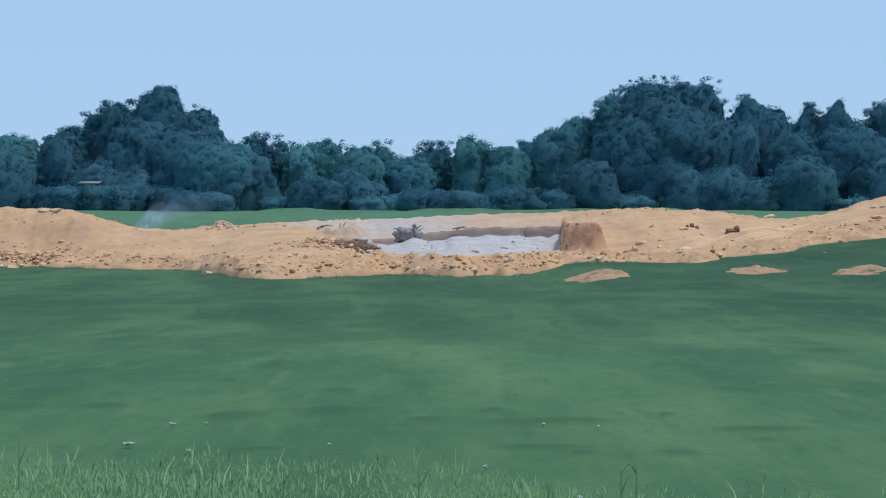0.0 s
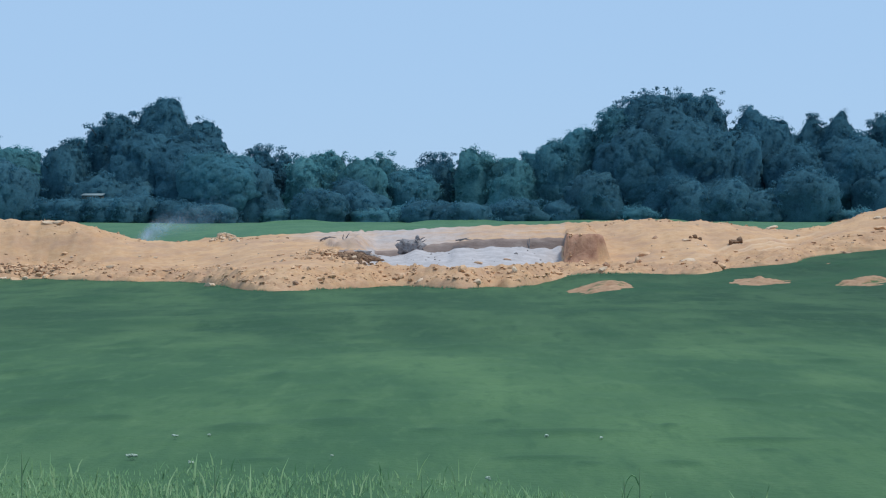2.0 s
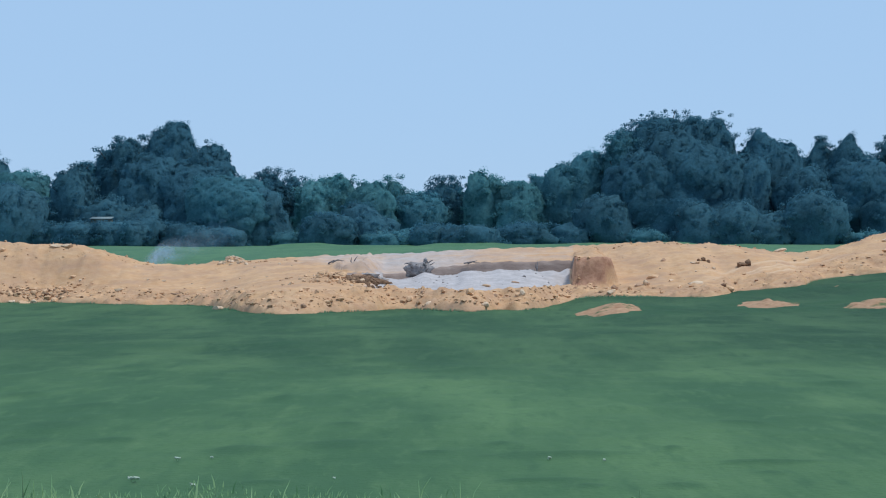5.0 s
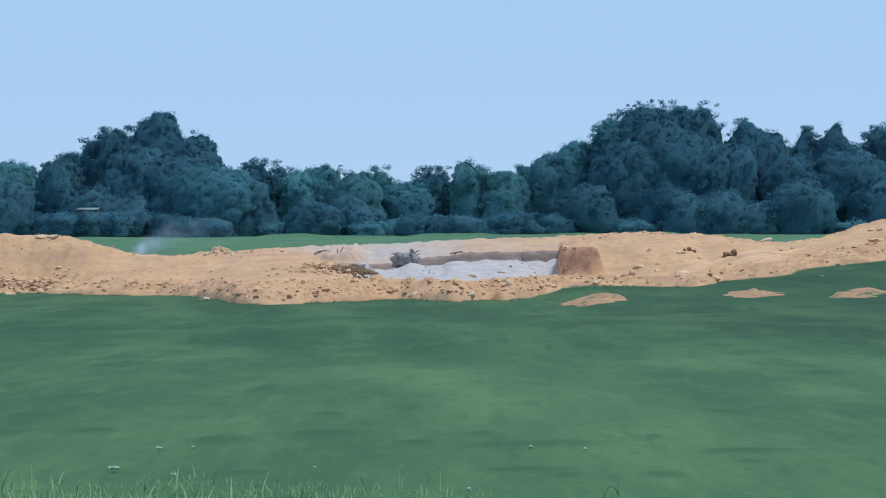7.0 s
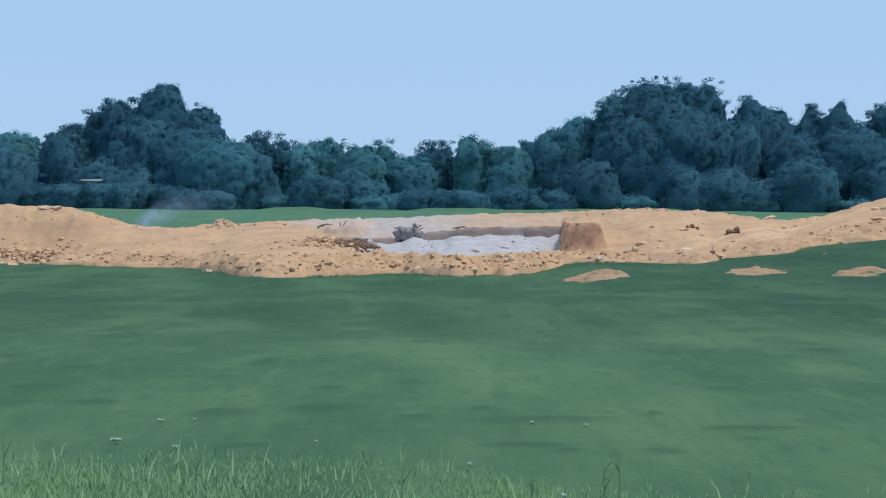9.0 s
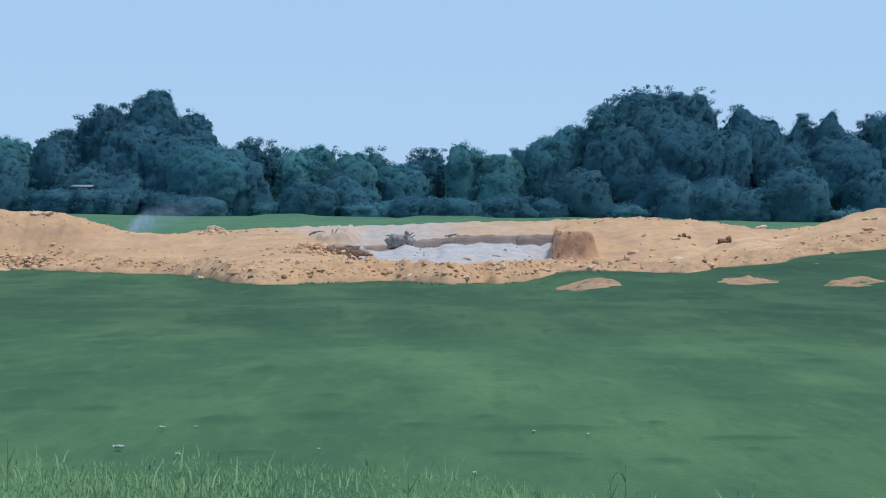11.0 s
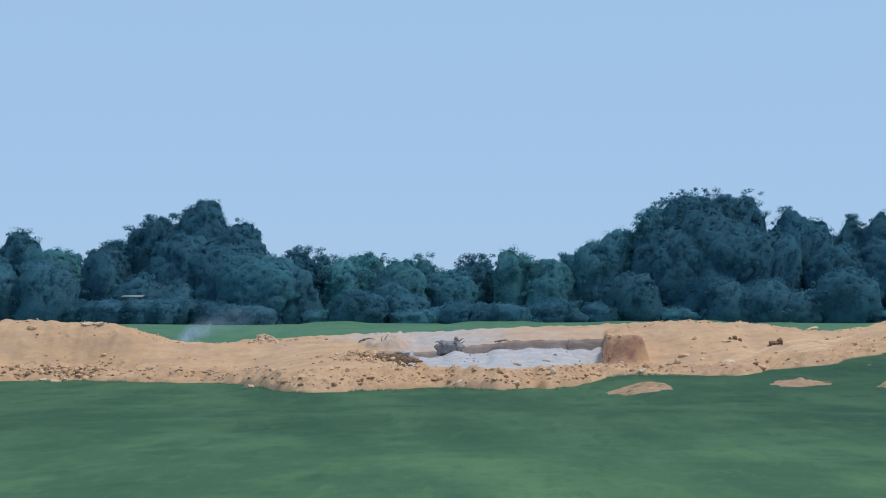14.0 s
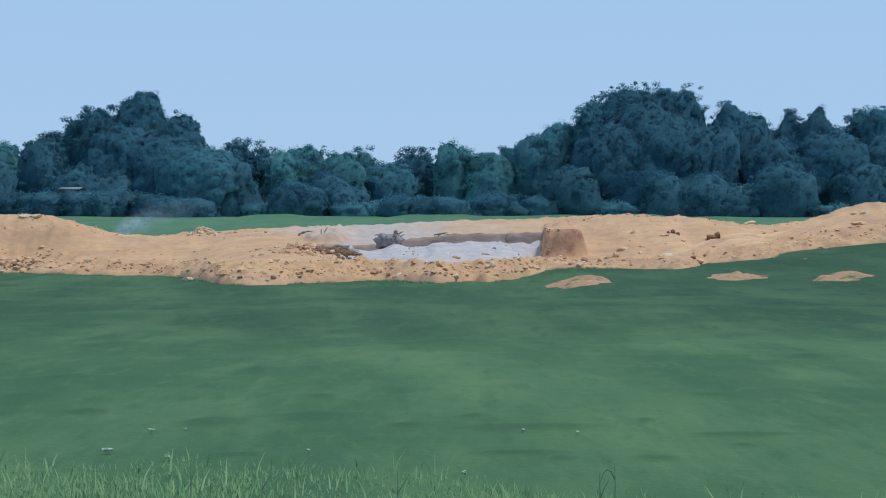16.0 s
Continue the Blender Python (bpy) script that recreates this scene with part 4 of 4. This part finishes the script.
def shed(x, y):
    root = new("shed")
    root.matrix_world = pose(x, y, float(field_height(np.array([x]), np.array([y]))[0]), 0, 0, 4)
    tagged(root, "small dark shed with a pale tin roof under trees", "shed")
    for sx, sy, px, py in ((2.1, 0.12, 0, -1.2), (2.1, 0.12, 0, 1.2), (0.12, 2.28, -0.99, 0), (0.12, 2.28, 0.99, 0)):
        bm = bmesh.new()
        bmesh.ops.create_cube(bm, size=1, matrix=Matrix.Translation((px, py, 1.36)) @ Matrix.Diagonal((sx, sy, 3.12, 1)))
        part("wall", bm, PAINT, root)
    bm = bmesh.new()
    bmesh.ops.create_cube(bm, size=1, matrix=Matrix.Translation((0, 0, 3.02)) @ Matrix.Rotation(radians(4), 4, "X") @ Matrix.Diagonal((2.3, 2.9, 0.08, 1)))
    part("roof", bm, TIN, root, "pale tin roof")


shed(-38.2, 207.6)
rng = np.random.default_rng(31)
for place in (-41.0, -39.5, -38.0, -36.5, -35.0, -27.8, -26.3, -24.8, 0.9, 2.3):
    x, y = place, 204.9 + rng.uniform(-0.3, 0.3)
    ob = copy_thing(SHRUBS[0], pose(x, y, float(field_height(np.array([x]), np.array([y]))[0]) - (0.05 if place < -34 else 0.6), 0, 0, rng.uniform(0, 360)))


# ---- grass ----
def grass(name, points, heights, width, lean, material, seed, label):
    """Bent blades, three faces each, rooted at the points."""
    rng = np.random.default_rng(seed)
    n = len(points)
    a = rng.uniform(-1.4, 1.4, n)
    side = np.stack([np.cos(a), np.sin(a), 0 * a], -1) * (width * rng.uniform(0.6, 1.3, n))[:, None]
    b = rng.uniform(0, math.tau, n)
    bend = np.stack([np.cos(b), np.sin(b), 0 * b], -1) * (heights * rng.uniform(0.1, 1.0, n) * lean)[:, None]
    up = np.array([0, 0, 1.0]) * heights[:, None]
    v = np.stack([points - side, points + side, points + side * 0.8 + up * 0.55 + bend * 0.35, points - side * 0.8 + up * 0.55 + bend * 0.35,
                  points + up + bend + side * 0.1, points + up + bend - side * 0.1], 1).reshape(-1, 3)
    i = np.arange(n)[:, None] * 6
    f = np.concatenate([i + (0, 1, 2, 3), i + (3, 2, 4, 5)])
    nr = np.stack([np.sin(a) * 0.5, -np.cos(a) * 0.35, 0 * a + 1.0], -1)
    nr /= np.linalg.norm(nr, axis=1, keepdims=True)
    return tagged(mesh_ob(name, v, f, material, normals=np.repeat(nr, 6, 0)), label, "grass", kind="stuff")


def on_field(x, y, sink=0.01):
    return np.stack([x, y, field_height(x, y) - sink], -1)


def meadow_edge(x):
    """How far out the uncut grass before the camera reaches."""
    return 12.5 - 1.5 * smooth(-1.8, 1.6, x) + 0.35 * fbm(x * 1.3, 0 * x, 62, 3)


rng = np.random.default_rng(5)
n = 52000
y = 8.6 + 4.4 * rng.uniform(0, 1, n)
x = rng.uniform(-1, 1, n) * (0.28 * y + 0.4)
thick = smooth(-0.6, 0.4, fbm(x * 1.4, y * 0.7, 61, 3)) * 0.65 + 0.35
keep = rng.uniform(0, 1, n) < thick * (1 - 0.75 * smooth(0.4, 1.8, x)) * (1 - smooth(-0.9, 0.1, y - meadow_edge(x)))
x, y = x[keep], y[keep]
tall = (0.025 + 0.060 * rng.uniform(0, 1, len(x)) ** 1.5) * (0.75 + 0.35 * fbm(x * 2.2, y * 1.2, 63, 3))
grass("meadow_grass", on_field(x, y), np.maximum(tall, 0.015) * (1 - 0.3 * smooth(0.3, 1.8, x)), 0.0042, 0.7, MEADOW, 6, "soft green uncut grass in the foreground")

for name, n, material, seed, label in (("pale_blades", 1150, PALE_BLADE, 64, "pale broad grass blades standing in the foreground"), ("dark_blades", 160, DARK_BLADE, 65, "darker grass blades among the foreground grass")):
    rng = np.random.default_rng(seed)
    y = 9.6 + 2.9 * rng.uniform(0, 1, n)
    x = rng.uniform(-1, 1, n) * (0.26 * y + 0.3)
    keep = (y < meadow_edge(x) - 0.1) & (rng.uniform(0, 1, n) < (1 - 0.82 * smooth(0.3, 1.3, x)) * smooth(-0.7, 0.5, fbm(x * 2.0, y * 1.0, 66, 2)))
    x, y = x[keep], y[keep]
    grass(name, on_field(x, y), 0.05 + 0.13 * rng.uniform(0, 1, len(x)) ** 2.0, 0.0058, 0.6, material, seed + 10, label)

rng = np.random.default_rng(9)
n = 7000
x = rng.uniform(-27, 26, n)
y = front_edge(x) - 0.9 * rng.uniform(0, 1, n) ** 1.5 + 0.12
clump = smooth(-0.4, 0.6, fbm(x * 0.9, 0 * x, 91, 3))
grass("edge_grass", on_field(x, y), (0.03 + 0.07 * rng.uniform(0, 1, n) ** 2) * (0.4 + clump), 0.016, 0.8, FRINGE, 9, "grass growing along the foot of the clay")


# ---- flowers and stalks near the camera ----
PETAL = stone("white_petals", (0.46, 0.54, 0.42), (0.66, 0.71, 0.60), 30.0)
STALK = blades("dry_stalk", (0.30, 0.44, 0.24), (0.42, 0.55, 0.34))


def flower(x, y, high, size, heads=1, label="small white flower head in the grass"):
    rng = np.random.default_rng(int(abs(x * 100)) + 3)
    root = new("flower")
    root.matrix_world = pose(x, y, float(field_height(np.array([x]), np.array([y]))[0]))
    tagged(root, label, "flower", "white flowers")
    for k in range(heads):
        ox = (k - (heads - 1) / 2) * size * 1.5
        bm = bmesh.new()
        limb(bm, (0, 0, -0.01), (ox, 0, high), 0.002, 0.0015, 5)
        part("stem", bm, STALK, root)
        size_h = size * 1.7
        v = np.concatenate([broken(BALL_1[0], rng, 4) * (size_h * 0.4, size_h * 0.4, size_h * 0.35) + (ox + size_h * 0.4 * math.cos(a), size_h * 0.4 * math.sin(a), high + rng.uniform(-0.2, 0.5) * size_h) for a in np.arange(6) * 1.05])
        mesh_ob("head", v, np.concatenate([BALL_1[1] + q * len(BALL_1[0]) for q in range(6)]), PETAL, root)


flower(-1.94, 13.7, 0.03, 0.012, 2), flower(-1.72, 13.9, 0.02, 0.007, 2)
flower(-2.07, 12.6, 0.03, 0.012, 4, "spray of small white flowers in the grass"), flower(-1.64, 12.3, 0.03, 0.010, 2)
flower(0.24, 10.9, 0.13, 0.014), flower(0.73, 13.9, 0.02, 0.012), flower(1.12, 13.8, 0.02, 0.010)
flower(0.74, 10.3, 0.05, 0.012), flower(-0.75, 12.6, 0.03, 0.010)


def stalk(x, y, high, bent, label):
    """A grass stalk with a leaf that bends over and a seed tip."""
    root = new("grass_stalk")
    root.matrix_world = pose(x, y, float(field_height(np.array([x]), np.array([y]))[0]))
    tagged(root, label, "grass stalk", "tall stalks")
    bm = bmesh.new()
    limb(bm, (0, 0, -0.02), (0.004, 0, high * 0.6), 0.0055, 0.005, 5), limb(bm, (0.004, 0, high * 0.6), (0, 0, high), 0.005, 0.0018, 5)
    part("stem", bm, STALK, root)
    bm = bmesh.new()
    rise = (0.72, 0.9, -1.25) if abs(bent) > 0.08 else (0.45, 0.5, -0.1)
    pts = [Vector((bent * t, 0, high * (rise[0] + rise[1] * t + rise[2] * t * t))) for t in (0, 0.2, 0.4, 0.6, 0.8, 1.0)]
    for k, (p, q) in enumerate(zip(pts, pts[1:])):
        limb(bm, p, q, 0.0045 * (1 - k / 6), 0.0045 * (1 - (k + 1) / 6), 4)
    part("leaf", bm, MEADOW, root)


stalk(1.01, 10.0, 0.33, -0.10, "tall pale grass stalk with a bent leaf")
stalk(0.93, 10.0, 0.28, 0.05, "tall pale grass stalk with a bent leaf")
stalk(0.55, 10.0, 0.22, 0.02, "upright pale grass stalk")
stalk(-2.42, 10.9, 0.30, 0.05, "upright pale grass stalk")
stalk(-0.13, 10.2, 0.24, 0.06, "leaning pale grass stalk"), stalk(-0.87, 10.4, 0.22, 0.05, "leaning pale grass stalk")
stalk(-1.27, 10.5, 0.26, 0.03, "upright pale grass stalk")


# ---- smoke drifting up behind the bank ----
def smoke_material():
    k = Mat("smoke", 1.0, 0.0)
    k.b.inputs["Base Color"].default_value = (0.52, 0.70, 0.90, 1)
    lit = k.n.new("ShaderNodeBsdfDiffuse")
    lit.inputs["Color"].default_value = (0.52, 0.70, 0.90, 1)
    co = k.n.new("ShaderNodeTexCoord")
    wisps = k.ramp(k.noise(1.5, 5, 0.6, vec=co.outputs["Object"], stretch=(1.2, 1.0, 1.2)), (0.25, 0.15), (0.70, 1.0))
    xyz = k.n.new("ShaderNodeSeparateXYZ")
    k.l.new(k.pos, xyz.inputs[0])
    along = k.math("SUBTRACT", xyz.outputs[0], -16.95)
    born = k.math("MULTIPLY", along, 1.3, True)
    spent = k.math("MINIMUM", k.math("POWER", 2.718, k.math("MULTIPLY", along, -0.75)), 1.0)
    lift = k.math("MULTIPLY", k.math("SUBTRACT", 1.0, k.math("POWER", 2.718, k.math("MULTIPLY", along, -0.55))), 1.25)
    middle = k.math("ADD", k.math("ADD", lift, k.math("MULTIPLY", along, 0.10)), -0.45)
    width = k.math("ADD", k.math("MULTIPLY", k.math("MAXIMUM", along, 0.0), 0.28), 0.50)
    off = k.math("DIVIDE", k.math("SUBTRACT", xyz.outputs[2], middle), width)
    body = k.math("SUBTRACT", 1.0, k.math("MULTIPLY", off, off), True)
    body = k.math("MULTIPLY", body, k.attr("fade"))
    thin = k.math("MULTIPLY", k.math("MULTIPLY", body, wisps), k.math("MULTIPLY", born, spent))
    clear, x = k.n.new("ShaderNodeBsdfTransparent"), k.n.new("ShaderNodeMixShader")
    passed, both = k.n.new("ShaderNodeBsdfTranslucent"), k.n.new("ShaderNodeMixShader")
    passed.inputs["Color"].default_value = (0.58, 0.74, 0.90, 1)
    both.inputs[0].default_value = 0.5
    k.l.new(lit.outputs[0], both.inputs[1]), k.l.new(passed.outputs[0], both.inputs[2])
    k.l.new(k.math("MULTIPLY", thin, 1.8, True), x.inputs[0])
    k.l.new(clear.outputs[0], x.inputs[1]), k.l.new(both.outputs[0], x.inputs[2])
    k.l.new(x.outputs[0], k.n["Material Output"].inputs["Surface"])
    return k.m


SMOKE = smoke_material()
smoke = tagged(new("smoke_plume"), "thin bluish smoke drifting up behind the bank", "smoke")
smoke.matrix_world = pose(-17.0, 104.6, -0.75)


def wisp(seed):
    """A curled thin sheet of smoke, thickest in its middle."""
    rng = np.random.default_rng(seed)
    u = np.linspace(-1, 1, 25)
    gu, gv = np.meshgrid(u, u)
    curl = 0.2 * np.sin(gu * 2.2 + rng.uniform(0, 6)) + 0.15 * np.sin(gv * 3 + rng.uniform(0, 6))
    v, f = sheet(u, u, 0 * gu)
    f = f[((gu**2 + gv**2).ravel()[f] < 1.0).any(1)]
    ob = mesh_ob("smoke_wisp", np.stack([gu * rng.uniform(1.0, 1.3), curl, gv * rng.uniform(0.7, 0.95)], -1).reshape(-1, 3), f, SMOKE, smoke)
    a = ob.data.attributes.new("fade", "FLOAT", "POINT")
    a.data.foreach_set("value", (np.clip(1 - gu**2 - gv**2, 0, 1) ** 0.8).astype(np.float32).ravel())
    return ob


WISPS = [wisp(300 + i) for i in range(6)]


# ---- what moves ----
def motions():
    """Each wisp rises from the fire, leans over downwind, thins out, and sinks back behind the bank."""
    for i, ob in enumerate(WISPS):
        rows = []
        for q in range(65):
            t = q / 4
            turn, a = divmod((t + i) / 6.0, 1.0)
            s = 6.6 * a / 0.86 - 0.6 if a < 0.86 else 6.0 - 6.6 * (a - 0.86) / 0.14
            up = max(s, 0.0)
            z = 1.25 * (1 - math.exp(-0.55 * up)) + 0.10 * up + 0.30 + 0.05 * math.sin(i * 2.1 + t * 0.9)
            sink = smooth(0.80, 0.88, a) * (1 - smooth(0.985, 1.0, a)) + 0.0
            rows.append((t, pose(s, 0.35 * math.sin(i * 1.7), z - 2.8 * float(sink), 0, -25 * math.exp(-up / 2) + 12 * math.sin(0.8 * t + i), 8 * math.sin(0.5 * t + 2 * i))))
        walk(ob, rows)


motions()
